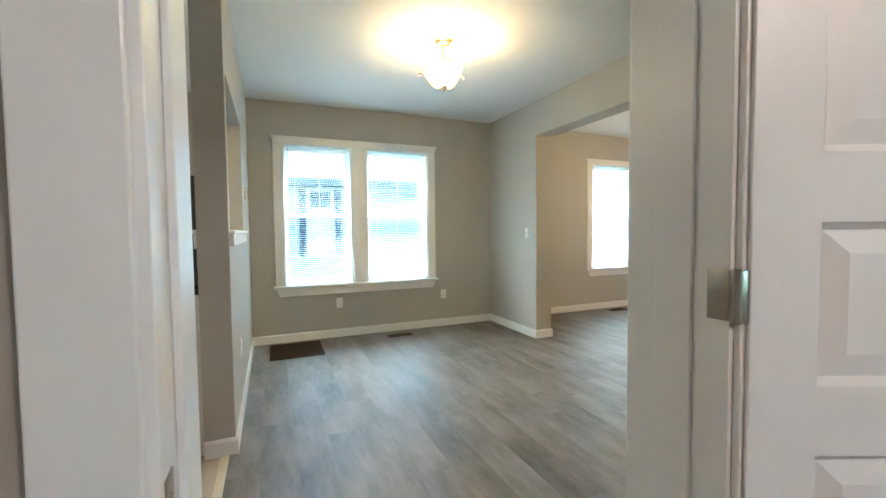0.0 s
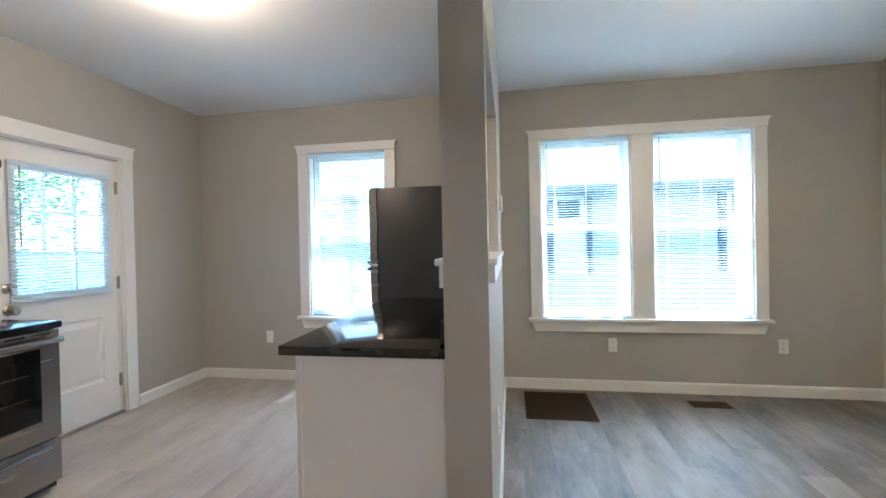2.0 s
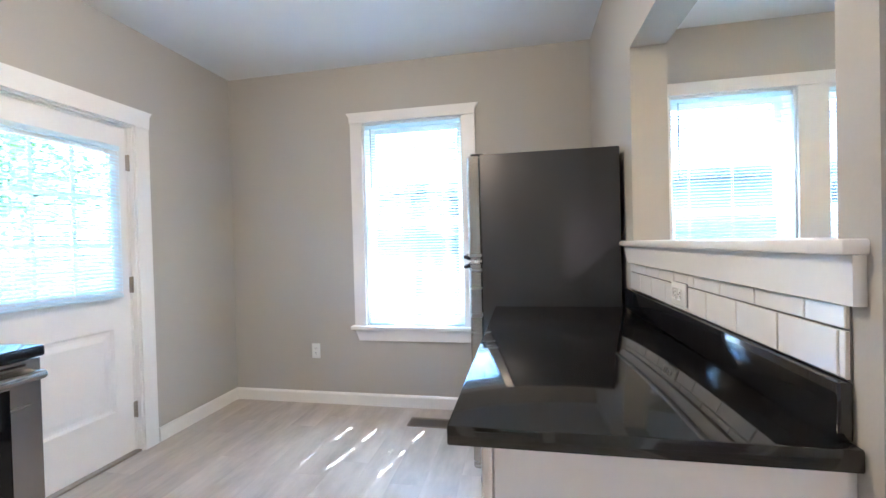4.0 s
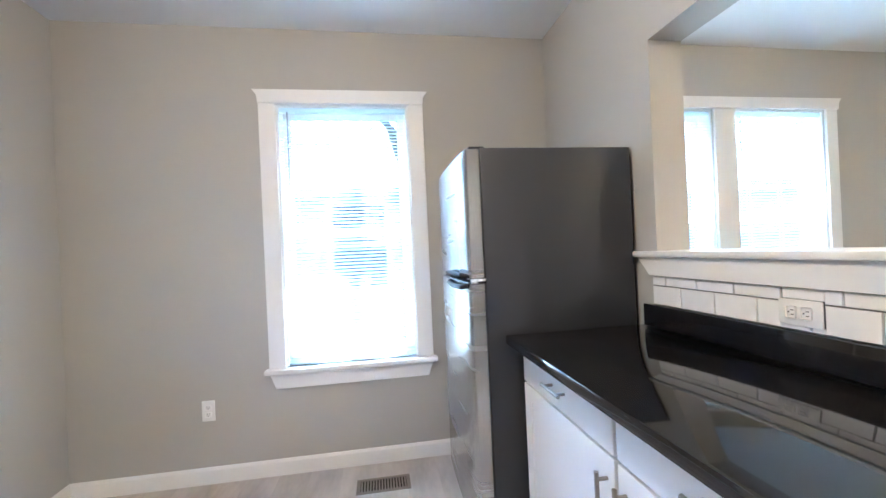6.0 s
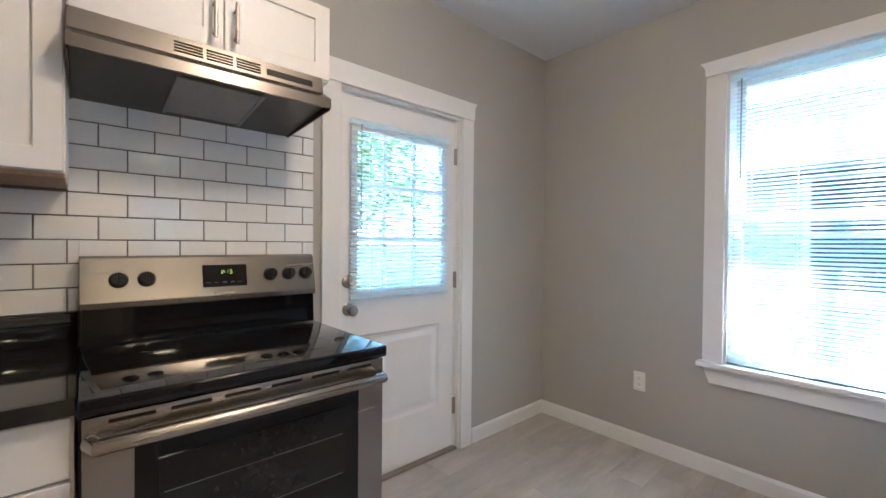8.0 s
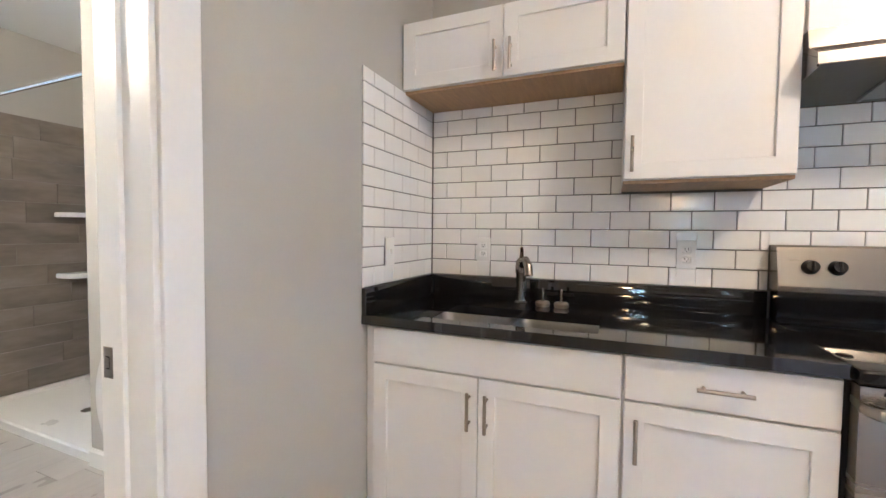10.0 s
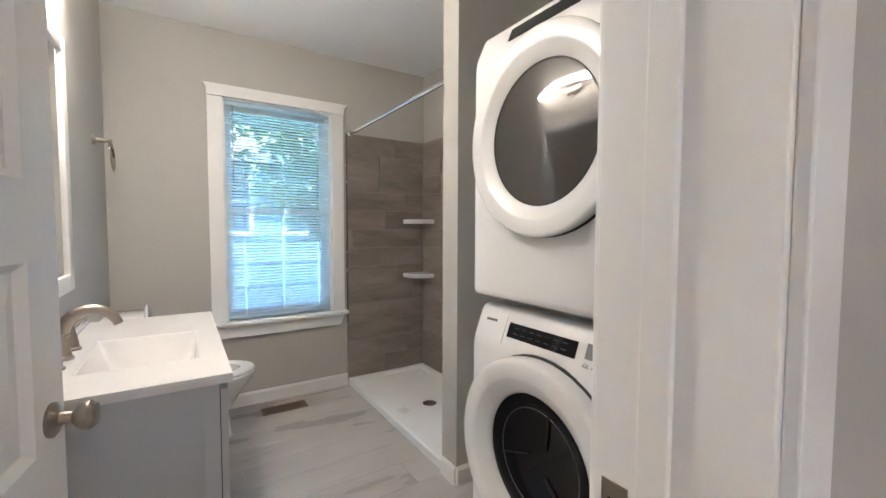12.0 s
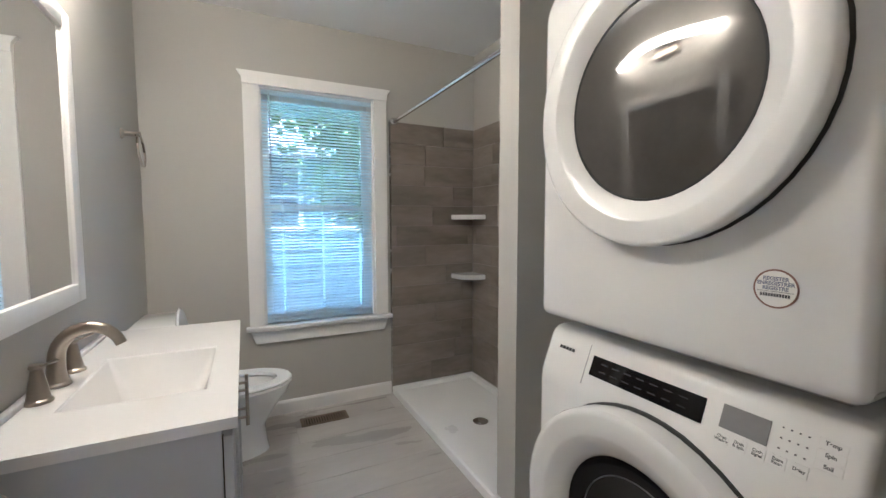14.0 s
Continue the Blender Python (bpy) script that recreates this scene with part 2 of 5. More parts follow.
def tube(bm, pts, r, n=12, flat=1.0):
    """A round bar along a line of points; r may be one radius or one for each point."""
    pts = [Vector(p) for p in pts]
    rs = r if isinstance(r, (list, tuple)) else [r] * len(pts)
    rings = []
    side = None
    for i, p in enumerate(pts):
        d = (pts[min(i + 1, len(pts) - 1)] - pts[max(i - 1, 0)]).normalized()
        if side is None:
            side = d.cross(Vector((0, 0, 1)) if abs(d.z) < 0.9 else Vector((1, 0, 0))).normalized()
        side = (side - d * side.dot(d)).normalized()
        up = d.cross(side)
        rings.append([bm.verts.new(p + rs[i] * (side * math.cos(2 * math.pi * k / n) + up * flat * math.sin(2 * math.pi * k / n))) for k in range(n)])
    for a, b in zip(rings, rings[1:]):
        for k in range(n):
            bm.faces.new((a[k], a[(k + 1) % n], b[(k + 1) % n], b[k]))
    bm.faces.new(rings[0][::-1])
    bm.faces.new(rings[-1])
    bmesh.ops.recalc_face_normals(bm, faces=bm.faces)
    return bm


def prism(bm, outline, axis, a0, a1):
    """An outline of pairs drawn out along an axis: x (pairs y, z), y (pairs x, z) or z (pairs x, y)."""
    put = {"x": lambda u, w, a: (a, u, w), "y": lambda u, w, a: (u, a, w), "z": lambda u, w, a: (u, w, a)}[axis]
    lo = [bm.verts.new(put(u, w, a0)) for u, w in outline]
    hi = [bm.verts.new(put(u, w, a1)) for u, w in outline]
    bm.faces.new(lo[::-1])
    bm.faces.new(hi)
    for i in range(len(lo)):
        j = (i + 1) % len(lo)
        bm.faces.new((lo[i], lo[j], hi[j], hi[i]))
    bmesh.ops.recalc_face_normals(bm, faces=bm.faces)
    return bm


def B():
    return bmesh.new()


def wall_bm(axis, c0, c1, a0, a1, z0, z1, holes=()):
    """A slab between c0 and c1 on the axis, from a0 to a1 along it, with openings through it."""
    A = sorted({a0, a1, *[v for h in holes for v in h[:2]]})
    Z = sorted({z0, z1, *[v for h in holes for v in h[2:] if z0 < v < z1]})

    def solid(i, j):
        if not (0 <= i < len(A) - 1 and 0 <= j < len(Z) - 1):
            return False
        a, z = (A[i] + A[i + 1]) / 2, (Z[j] + Z[j + 1]) / 2
        return not any(h[0] < a < h[1] and h[2] < z < h[3] for h in holes)
    bm = bmesh.new()
    seen = {}

    def v(c, a, z):
        k = (c, a, z)
        if k not in seen:
            seen[k] = bm.verts.new({"x": (c, a, z), "y": (a, c, z), "z": (a, z, c)}[axis])
        return seen[k]
    for i in range(len(A) - 1):
        for j in range(len(Z) - 1):
            if not solid(i, j):
                continue
            p, q, r, s = A[i], A[i + 1], Z[j], Z[j + 1]
            bm.faces.new([v(c0, p, r), v(c0, p, s), v(c0, q, s), v(c0, q, r)])
            bm.faces.new([v(c1, p, r), v(c1, q, r), v(c1, q, s), v(c1, p, s)])
            for di, dj, e in ((-1, 0, ((p, r), (p, s))), (1, 0, ((q, r), (q, s))), (0, -1, ((p, r), (q, r))), (0, 1, ((p, s), (q, s)))):
                if not solid(i + di, j + dj):
                    (a, z), (b, w) = e
                    bm.faces.new([v(c0, a, z), v(c0, b, w), v(c1, b, w), v(c1, a, z)])
    bmesh.ops.recalc_face_normals(bm, faces=bm.faces)
    return bm


def wall(name, axis, c0, c1, a0, a1, z0, z1, holes=(), material=None):
    return tagged(link(name, wall_bm(axis, c0, c1, a0, a1, z0, z1, holes), material or WALL), kind="structure")


def facing(side, x, y, z=0.0):
    """A frame on a wall, seen from inside the room: x to the right along it, y into it, z up."""
    return pose(x, y, z, 0, 0, {"north": 0, "west": 90, "south": 180, "east": -90}[side])


# ---- structure ----
H = 2.61
YN, XW, YS, XE = 4.65, -3.0, -2.415, 6.66
RK, RB = 0.635, 0.455          # rear wall: kitchen face, bedroom and bath face
PX0, PX1, PY = -0.18, -0.03, 2.35   # partition
RD = 0.40                      # bedroom face of the rear wall
XB = -0.785                    # east wall of the bath
ZT, ZB = 2.165, 0.62           # window openings

bm = B()
box(bm, XW - 0.25, -5.2, -0.25, XE + 0.25, YN + 0.25, -0.012)
tagged(link("floor", bm, GROUT), kind="structure")
bm = B()
box(bm, XW - 0.25, -5.2, H, XE + 0.25, YN + 0.25, H + 0.25)
tagged(link("ceiling", bm, CEIL), kind="structure")

wall("wall_north", "y", YN, YN + 0.2, XW - 0.2, XE + 0.2, -0.2, H, [(-1.85, -1.08, ZB, ZT), (0.31, 1.05, ZB, ZT), (1.22, 1.98, ZB, ZT), (4.60, 5.39, ZB, ZT)])
wall("wall_west", "x", XW - 0.2, XW, YS - 0.2, YN, -0.2, H, [(2.985, 3.80, 0, 2.01)])
wall("wall_rear", "y", RB, RK, XW, XB + 0.06, -0.2, H, [(-1.62, -0.86, 0, 2.04)])
wall("wall_rear_bedroom", "y", RD, RK, XB + 0.06, XE, -0.2, H, [(0.045, 1.01, 0, 2.06)])
wall("wall_partition", "x", PX0, PX1, PY, YN, -0.2, H, [(2.43, 3.63, 1.20, 2.08)])
wall("wall_dining", "x", 2.87, 3.07, RK, YN, -0.2, H, [(0.95, 3.63, -0.1, 2.235)])
wall("wall_east", "x", XE, XE + 0.2, RK, YN, -0.2, H, [(3.03, 3.82, ZB, ZT)])
wall("wall_south", "y", YS - 0.2, YS, XW, XB, -0.2, H, [(-2.165, -1.42, ZB, ZT)])
wall("wall_bath_east", "x", XB, XB + 0.12, YS - 0.2, RB, -0.2, H)
wall("wall_shower", "y", -0.975, -0.845, XW, -2.285, -0.2, H)
wall("wall_bedroom_east", "x", 3.4, 3.5, -3.6, RD, -0.2, H, [(-2.70, -1.88, ZB, ZT), (-1.72, -0.90, ZB, ZT)])
wall("wall_bedroom_south", "y", -3.7, -3.6, XB + 0.12, 3.5, -0.2, H)
wall("wall_bedroom_west", "x", XB, XB + 0.1, -3.7, YS - 0.2, -0.2, H)


def baseboard(x0, y0, x1, y1, nx, ny, h=0.092, t=0.014):
    """A skirting board along a wall line; nx, ny point into the room."""
    bm = B()
    d = Vector((x1 - x0, y1 - y0, 0))
    n = Vector((nx, ny, 0))
    prof = [(0, 0), (t, 0), (t, h - 0.014), (t * 0.45, h), (0, h)]
    rows = []
    for p in (Vector((x0, y0, 0)), Vector((x1, y1, 0))):
        rows.append([bm.verts.new(p + n * a + Vector((0, 0, b))) for a, b in prof])
    for i in range(5):
        j = (i + 1) % 5
        bm.faces.new((rows[0][i], rows[0][j], rows[1][j], rows[1][i]))
    bm.faces.new(rows[0])
    bm.faces.new(rows[1][::-1])
    bmesh.ops.recalc_face_normals(bm, faces=bm.faces)
    return tagged(link("baseboard", bm, TRIM), kind="structure")


for a in ((XW, YN, PX0, YN, 0, -1), (PX1, YN, 2.87, YN, 0, -1), (3.07, YN, XE, YN, 0, -1), (XW, 3.90, XW, YN, 1, 0),
          (PX1, PY, PX1, YN, 1, 0), (PX0 - 0.0, PY, PX1 + 0.014, PY, 0, -1), (2.87, 3.63, 2.87, YN, -1, 0), (2.856, 3.63, 3.084, 3.63, 0, -1),
          (3.07, 3.63, 3.07, YN, 1, 0), (XE, RK, XE, YN, -1, 0), (-2.28, YS, XB, YS, 0, 1), (-2.285, -0.975, -2.285, -0.845, 1, 0),
          (-2.285, -0.845, -2.95, -0.845, 0, 1), (XB, YS, XB, -1.62, -1, 0)):
    baseboard(*a)

# ---- windows ----


def window(name, side, x, y, widths, gap=0.17, z0=ZB, z1=ZT, side_casing=0.095, glass=None):
    """A window with cased openings of the given widths from the left corner (x, y) on the wall's face, double-hung sashes and panes."""
    w = tagged(new(name), kind="structure")
    w.matrix_world = facing(side, x, y, z0)
    h = z1 - z0
    total = sum(widths) + gap * (len(widths) - 1)
    c = side_casing
    bm = B()
    box(bm, -c, -0.02, 0, 0, 0.0, h, 0.003)
    box(bm, total, -0.02, 0, total + c, 0.0, h, 0.003)
    u = 0
    for i, a in enumerate(widths[:-1]):
        u += a
        box(bm, u, -0.02, 0, u + gap, 0.0, h, 0.003)
        u += gap
    # head board with a flared cap
    prism(bm, [(-c, h), (total + c, h), (total + c + 0.004, h + 0.045), (total + c + 0.028, h + 0.078), (-c - 0.028, h + 0.078), (-c - 0.004, h + 0.045)], "y", -0.032, 0.0)
    part("window_frame", bm, TRIM, w, smooth=False)
    bm = B()
    box(bm, -c - 0.022, -0.055, -0.028, total + c + 0.022, 0.12, 0.0, 0.006)
    prism(bm, [(-c + 0.035, -0.115), (total + c - 0.035, -0.115), (total + c - 0.002, -0.028), (-c + 0.002, -0.028)], "y", -0.022, 0.0)
    part("window_sill", bm, TRIM, w, smooth=False)
    u = 0
    for a in widths:
        bm = B()
        for p, q in ((u, u + 0.012), (u + a - 0.012, u + a)):
            box(bm, p, 0.0, 0, q, 0.2, h)
        box(bm, u, 0.0, h - 0.012, u + a, 0.2, h)
        part("jamb", bm, TRIM, w, smooth=False)
        mid = h * 0.5
        for k, (s, e, d) in enumerate(((0.0, mid + 0.02, 0.085), (mid - 0.02, h - 0.012, 0.125))):
            bm = B()
            p, q = u + 0.012, u + a - 0.012
            r = 0.045
            box(bm, p, d, s, p + r, d + 0.034, e, 0.003)
            box(bm, q - r, d, s, q, d + 0.034, e, 0.003)
            box(bm, p + r, d, s, q - r, d + 0.034, s + (0.06 if k == 0 else 0.04), 0.003)
            box(bm, p + r, d, e - 0.04, q - r, d + 0.034, e, 0.003)
            part("sash", bm, TRIM, w, smooth=False)
            bm = B()
            box(bm, p + r - 0.005, d + 0.014, s + 0.035, q - r + 0.005, d + 0.018, e - 0.035)
            pane = part("pane", bm, glass or GLASS, w, smooth=False)
            pane.visible_shadow = False
        u += a + gap
    return w


def blind(label, side, x, y, width, z0, z1, tilt, depth=0.045, pitch=0.0208, wand=True, group="mini blinds", wobble=0.8, bent=0.0, cords=(0.12, 0.38, 0.64)):
    """A mini blind with its slats, head rail, bottom rail, ladder cords and wand; (x, y) is its left end on the wall's face."""
    b = thing("window_blind", label, "window blind", facing(side, x, y, z0), group)
    h = z1 - z0
    bm = B()
    box(bm, 0.004, depth - 0.014, h - 0.028, width - 0.004, depth + 0.014, h - 0.002, 0.003)
    part("head_rail", bm, SLAT, b)
    bm = B()
    box(bm, 0.006, depth - 0.012, 0.004, width - 0.006, depth + 0.012, 0.018, 0.004)
    part("bottom_rail", bm, SLAT, b)
    bm = B()
    half = 0.0125
    pts = [(-half, -0.0016), (-half * 0.4, 0.0006), (half * 0.4, 0.0006), (half, -0.0016)]
    us = sorted([0.006, width - 0.006] + [u + d for u in cords for d in (-0.008, 0.008)])
    rows = [[bm.verts.new((u, v, w)) for v, w in pts] for u in us]
    for k in range(len(us) - 1):
        for i in range(3):
            if i == 1 and k % 2:
                continue        # the slot that the lift cord runs through
            bm.faces.new((rows[k][i], rows[k][i + 1], rows[k + 1][i + 1], rows[k + 1][i]))
    me = bpy.data.meshes.new("slat")
    bm.to_mesh(me)
    bm.free()
    me.materials.append(SLAT)
    n = int((h - 0.06) / pitch)
    for i in range(n):
        s = new("slat", me)
        s.parent = b
        s.location = (0, depth, 0.03 + i * pitch)
        s.rotation_euler = (radians(tilt + random.uniform(-wobble, wobble) + (12 if random.random() < bent else 0)), 0, 0)
    for u in cords:
        bm = B()
        for d in (-0.013, 0.013):
            box(bm, u - 0.0008, depth + d - 0.0006, 0.01, u + 0.0008, depth + d + 0.0006, h - 0.02)
        part("ladder_cord", bm, SLAT, b)
    if wand:
        bm = B()
        cyl(bm, (0.055, depth - 0.022, h - 0.03), (0.055, depth - 0.022, h - 0.55), 0.004, n=8)
        part("tilt_wand", bm, WAND, b, "clear grey plastic tilt wand")
    return b


window("window_1", "north", -1.85, YN, [0.77])
window("window_2", "north", 0.31, YN, [0.74, 0.76])
window("window_3", "north", 4.60, YN, [0.79])
window("window_4", "east", XE, 3.82, [0.79])
window("window_5", "south", -1.42, YS, [0.745], glass=GLASSC)
# Unseen double window, added to light the bedroom door from its right.
window("unseen_window_6", "east", 3.4, -0.90, [0.82, 0.82], gap=0.16)
# Bent slats and cord places are made up to shape the floor's sun streaks.
blind("white mini blind with open slats in the kitchen window", "north", -1.845, YN, 0.76, ZB, ZT - 0.012, 27, depth=0.028, wobble=1.0, bent=0.10, cords=(0.10, 0.285, 0.60, 0.70))
blind("white mini blind lowered in the dining window", "north", 0.315, YN, 0.73, ZB, ZT - 0.012, 7, depth=0.028)
blind("white mini blind lowered in the dining window", "north", 1.225, YN, 0.75, ZB, ZT - 0.012, 7, depth=0.028)
blind("white mini blind lowered in the living room window", "north", 4.61, YN, 0.775, ZB, ZT - 0.012, -24, wand=False)
blind("white mini blind lowered in the living room window", "east", XE, 3.81, 0.775, ZB, ZT - 0.012, -24, wand=False)
blind("white mini blind with half-open slats in the bathroom window", "south", -1.425, YS, 0.735, ZB, ZT - 0.012, 38, depth=0.028)

# ---- door frames ----


def door_frame(name, side, x, y, width, height, wall_depth, crown=0.0, stop_at=0.1, both=True, stop_w=0.035):
    """Jambs, stops and casings of an opening; (x, y) is its left lower corner on the wall's face."""
    d = tagged(new(name), kind="structure")
    d.matrix_world = facing(side, x, y)
    t = 0.018
    bm = B()
    box(bm, 0, -0.004, 0, t, wall_depth + 0.004, height, 0.002)
    box(bm, width - t, -0.004, 0, width, wall_depth + 0.004, height, 0.002)
    box(bm, t, -0.004, height - t, width - t, wall_depth + 0.004, height, 0.002)
    part("jamb", bm, TRIM, d, smooth=False)
    bm = B()
    s0, s1 = stop_at, stop_at + stop_w
    box(bm, t, s0, 0, t + 0.011, s1, height - t, 0.002)
    box(bm, width - t - 0.011, s0, 0, width - t, s1, height - t, 0.002)
    box(bm, t + 0.011, s0, height - t - 0.011, width - t - 0.011, s1, height - t, 0.002)
    part("door_stop", bm, TRIM, d, smooth=False)
    for v0, v1 in ((-0.019, -0.004), (wall_depth + 0.004, wall_depth + 0.019))[: 2 if both else 1]:
        bm = B()
        c = 0.092
        box(bm, -c + 0.006, v0, 0, 0.006, v1, height - 0.006, 0.003)
        box(bm, width - 0.006, v0, 0, width + c - 0.006, v1, height - 0.006, 0.003)
        hh = height - 0.006
        a0, a1 = -c + 0.006, width + c - 0.006
        prism(bm, [(a0, hh), (a1, hh), (a1 + 0.003, hh + 0.075), (a1 + 0.022, hh + 0.105), (a0 - 0.022, hh + 0.105), (a0 - 0.003, hh + 0.075)], "y", min(v0, v1) - (0.006 if v0 < 0 else 0), max(v0, v1) + (0.006 if v0 > 0 else 0))
        part("casing", bm, TRIM, d, smooth=False)
    return d


door_frame("door_frame_1", "west", XW, 2.985, 0.815, 2.01, 0.2, stop_at=0.03, both=False)
bath_frame = door_frame("door_frame_2", "south", -0.86, RK, 0.76, 2.04, 0.18, stop_at=0.085)
bed_frame = door_frame("door_frame_3", "south", 1.01, RK, 0.965, 2.06, 0.235, stop_at=0.08, stop_w=0.085)

# ---- doors ----


def panel_door(name, label, m, width, height, panels, t=0.038, material=None, z0=0.012):
    """A hinged leaf: x from the hinge, y through its thickness, raised panels in the openings of stiles and rails."""
    d = thing(name, label, "door", m, kind="structure")
    bm = wall_bm("y", 0, t, 0, width, z0, height, panels)
    es = [e for e in bm.edges if len(e.link_faces) == 2 and e.calc_face_angle(0) > 1.2]
    bmesh.ops.bevel(bm, geom=es, offset=0.002, segments=1, affect="EDGES")
    leaf = part("leaf", bm, material or DOORP, d, smooth=False)
    for u0, u1, w0, w1 in panels:
        bm = B()
        box(bm, u0, 0.014, w0, u1, t - 0.014, w1)
        for s, y0, y1 in ((0, 0.014, 0.004), (1, t - 0.014, t - 0.004)):
            r0, r1 = 0.013, 0.058
            lo = [bm.verts.new((u, y0, w)) for u, w in ((u0 + r0, w0 + r0), (u1 - r0, w0 + r0), (u1 - r0, w1 - r0), (u0 + r0, w1 - r0))]
            hi = [bm.verts.new((u, y1, w)) for u, w in ((u0 + r1, w0 + r1), (u1 - r1, w0 + r1), (u1 - r1, w1 - r1), (u0 + r1, w1 - r1))]
            for i in range(4):
                bm.faces.new((lo[i], lo[(i + 1) % 4], hi[(i + 1) % 4], hi[i]))
            bm.faces.new(hi)
            # sticking: a sloped bead round the opening
            oo = [bm.verts.new((u, 0.0015 if s == 0 else t - 0.0015, w)) for u, w in ((u0, w0), (u1, w0), (u1, w1), (u0, w1))]
            ii = [bm.verts.new((u, y0, w)) for u, w in ((u0 + r0, w0 + r0), (u1 - r0, w0 + r0), (u1 - r0, w1 - r0), (u0 + r0, w1 - r0))]
            for i in range(4):
                bm.faces.new((oo[i], oo[(i + 1) % 4], ii[(i + 1) % 4], ii[i]))
        bmesh.ops.recalc_face_normals(bm, faces=bm.faces)
        part("panel", bm, material or DOORP, d, smooth=False)
    return d


def knob(parent, x, z, y0, s, label="brushed nickel door knob"):
    """A round knob on its rose; s is the way it stands off the leaf."""
    bm = B()
    m = Matrix.Translation((x, y0, z)) @ pose(0, 0, 0, -90 * s)
    lathe(bm, [(0, 0), (0.031, 0), (0.032, 0.006), (0.024, 0.012), (0.012, 0.014), (0.011, 0.032), (0.02, 0.038), (0.027, 0.048), (0.027, 0.058), (0.021, 0.066), (0, 0.068)], 28, m)
    part("door_knob", bm, NICKEL, parent, label)


def hinge(parent, x, y, z, w=0.03):
    bm = B()
    box(bm, x - w, y - 0.002, z - 0.048, x + w, y + 0.002, z + 0.048, 0.001)
    cyl(bm, (x, y - 0.006, z - 0.05), (x, y - 0.006, z + 0.05), 0.0065, n=14)
    part("hinge", bm, NICKEL, parent, "satin nickel butt hinge")


PANELS = lambda w: [(0.12, w - 0.12, 0.24, 0.76), (0.12, w - 0.12, 0.89, 1.22), (0.12, w - 0.12, 1.36, 1.69), (0.12, w - 0.12, 1.80, 1.93)]
# bedroom door, swung back towards its wall
bed = panel_door("door_1", "white panelled bedroom door standing wide open", pose(1.012, 0.372, 0, 0, 0, -23), 0.90, 2.03, [(0.133, 0.767, a, b) for a, b in ((0.24, 0.761), (0.902, 1.213), (1.349, 1.69), (1.80, 1.93))])
knob(bed, 0.84, 0.93, 0.0, -1)
for z in (0.25, 1.075, 1.82):
    bm = B()
    box(bm, 0.9895, RD - 0.002, z - 0.05, 0.9925, RD + 0.04, z + 0.05, 0.001)
    box(bm, 0.99, RD - 0.026, z - 0.05, 1.016, RD - 0.022, z + 0.05, 0.001)
    cyl(bm, (0.988, RD - 0.018, z - 0.052), (0.988, RD - 0.018, z + 0.052), 0.009, n=14)
    bmesh.ops.transform(bm, matrix=bed.matrix_world.inverted(), verts=bm.verts)
    part("hinge", bm, NICKEL, bed, "satin nickel butt hinge")
# bath door, opened along the vanity wall
ang = math.degrees(math.atan2(-0.99, -0.135))
bath = panel_door("door_2", "white panelled bathroom door standing open", pose(-0.862, 0.452, 0, 0, 0, ang), 0.735, 2.02, PANELS(0.735))
knob(bath, 0.675, 0.93, 0.0, -1)
knob(bath, 0.675, 0.93, 0.038, 1)
bm = B()
box(bm, 0.7345, 0.008, 0.90, 0.7365, 0.030, 0.96, 0.0005)
part("latch_plate", bm, NICKEL, bath, "nickel latch plate")
# strike plates in the jambs
for fr, x, d, z in ((bath_frame, 0.7415, 0.135, 0.935), (bed_frame, 0.9465, 0.194, 0.90)):
    bm = B()
    box(bm, x - 0.0015, d, z - 0.035, x + 0.001, d + 0.035, z + 0.035, 0.0005)
    box(bm, x - 0.003, d + 0.013, z - 0.012, x - 0.001, d + 0.025, z + 0.012)
    part("strike_plate", bm, NICKEL, fr, "nickel strike plate")
bm = B()
box(bm, 0.739, 0.147, 0.921, 0.7396, 0.160, 0.949)
part("strike_hole", bm, SLOT, bath_frame)

# back door with its half light
back = thing("door_3", "white half-glazed back door with a blind, closed", "door", facing("west", XW, 2.985), kind="structure")
DW = 0.815
bm = wall_bm("y", 0.035, 0.078, 0.02, DW - 0.02, 0.015, 1.992, [(0.10, DW - 0.12, 0.99, 1.83), (0.12, DW - 0.14, 0.29, 0.78)])
part("leaf", bm, DOORP, back, smooth=False)
bm = B()
u0, u1, w0, w1 = 0.12, DW - 0.14, 0.29, 0.78
box(bm, u0, 0.048, w0, u1, 0.065, w1)
for r0, r1, y0, y1 in ((0.0, 0.014, 0.036, 0.048), (0.03, 0.06, 0.048, 0.038)):
    lo = [bm.verts.new((u, y0, w)) for u, w in ((u0 + r0, w0 + r0), (u1 - r0, w0 + r0), (u1 - r0, w1 - r0), (u0 + r0, w1 - r0))]
    hi = [bm.verts.new((u, y1, w)) for u, w in ((u0 + r1, w0 + r1), (u1 - r1, w0 + r1), (u1 - r1, w1 - r1), (u0 + r1, w1 - r1))]
    for i in range(4):
        bm.faces.new((lo[i], lo[(i + 1) % 4], hi[(i + 1) % 4], hi[i]))
    if r0:
        bm.faces.new(hi)
bmesh.ops.recalc_face_normals(bm, faces=bm.faces)
part("panel", bm, DOORP, back, smooth=False)
bm = B()
g0, g1, h0, h1 = 0.10, DW - 0.12, 0.99, 1.83
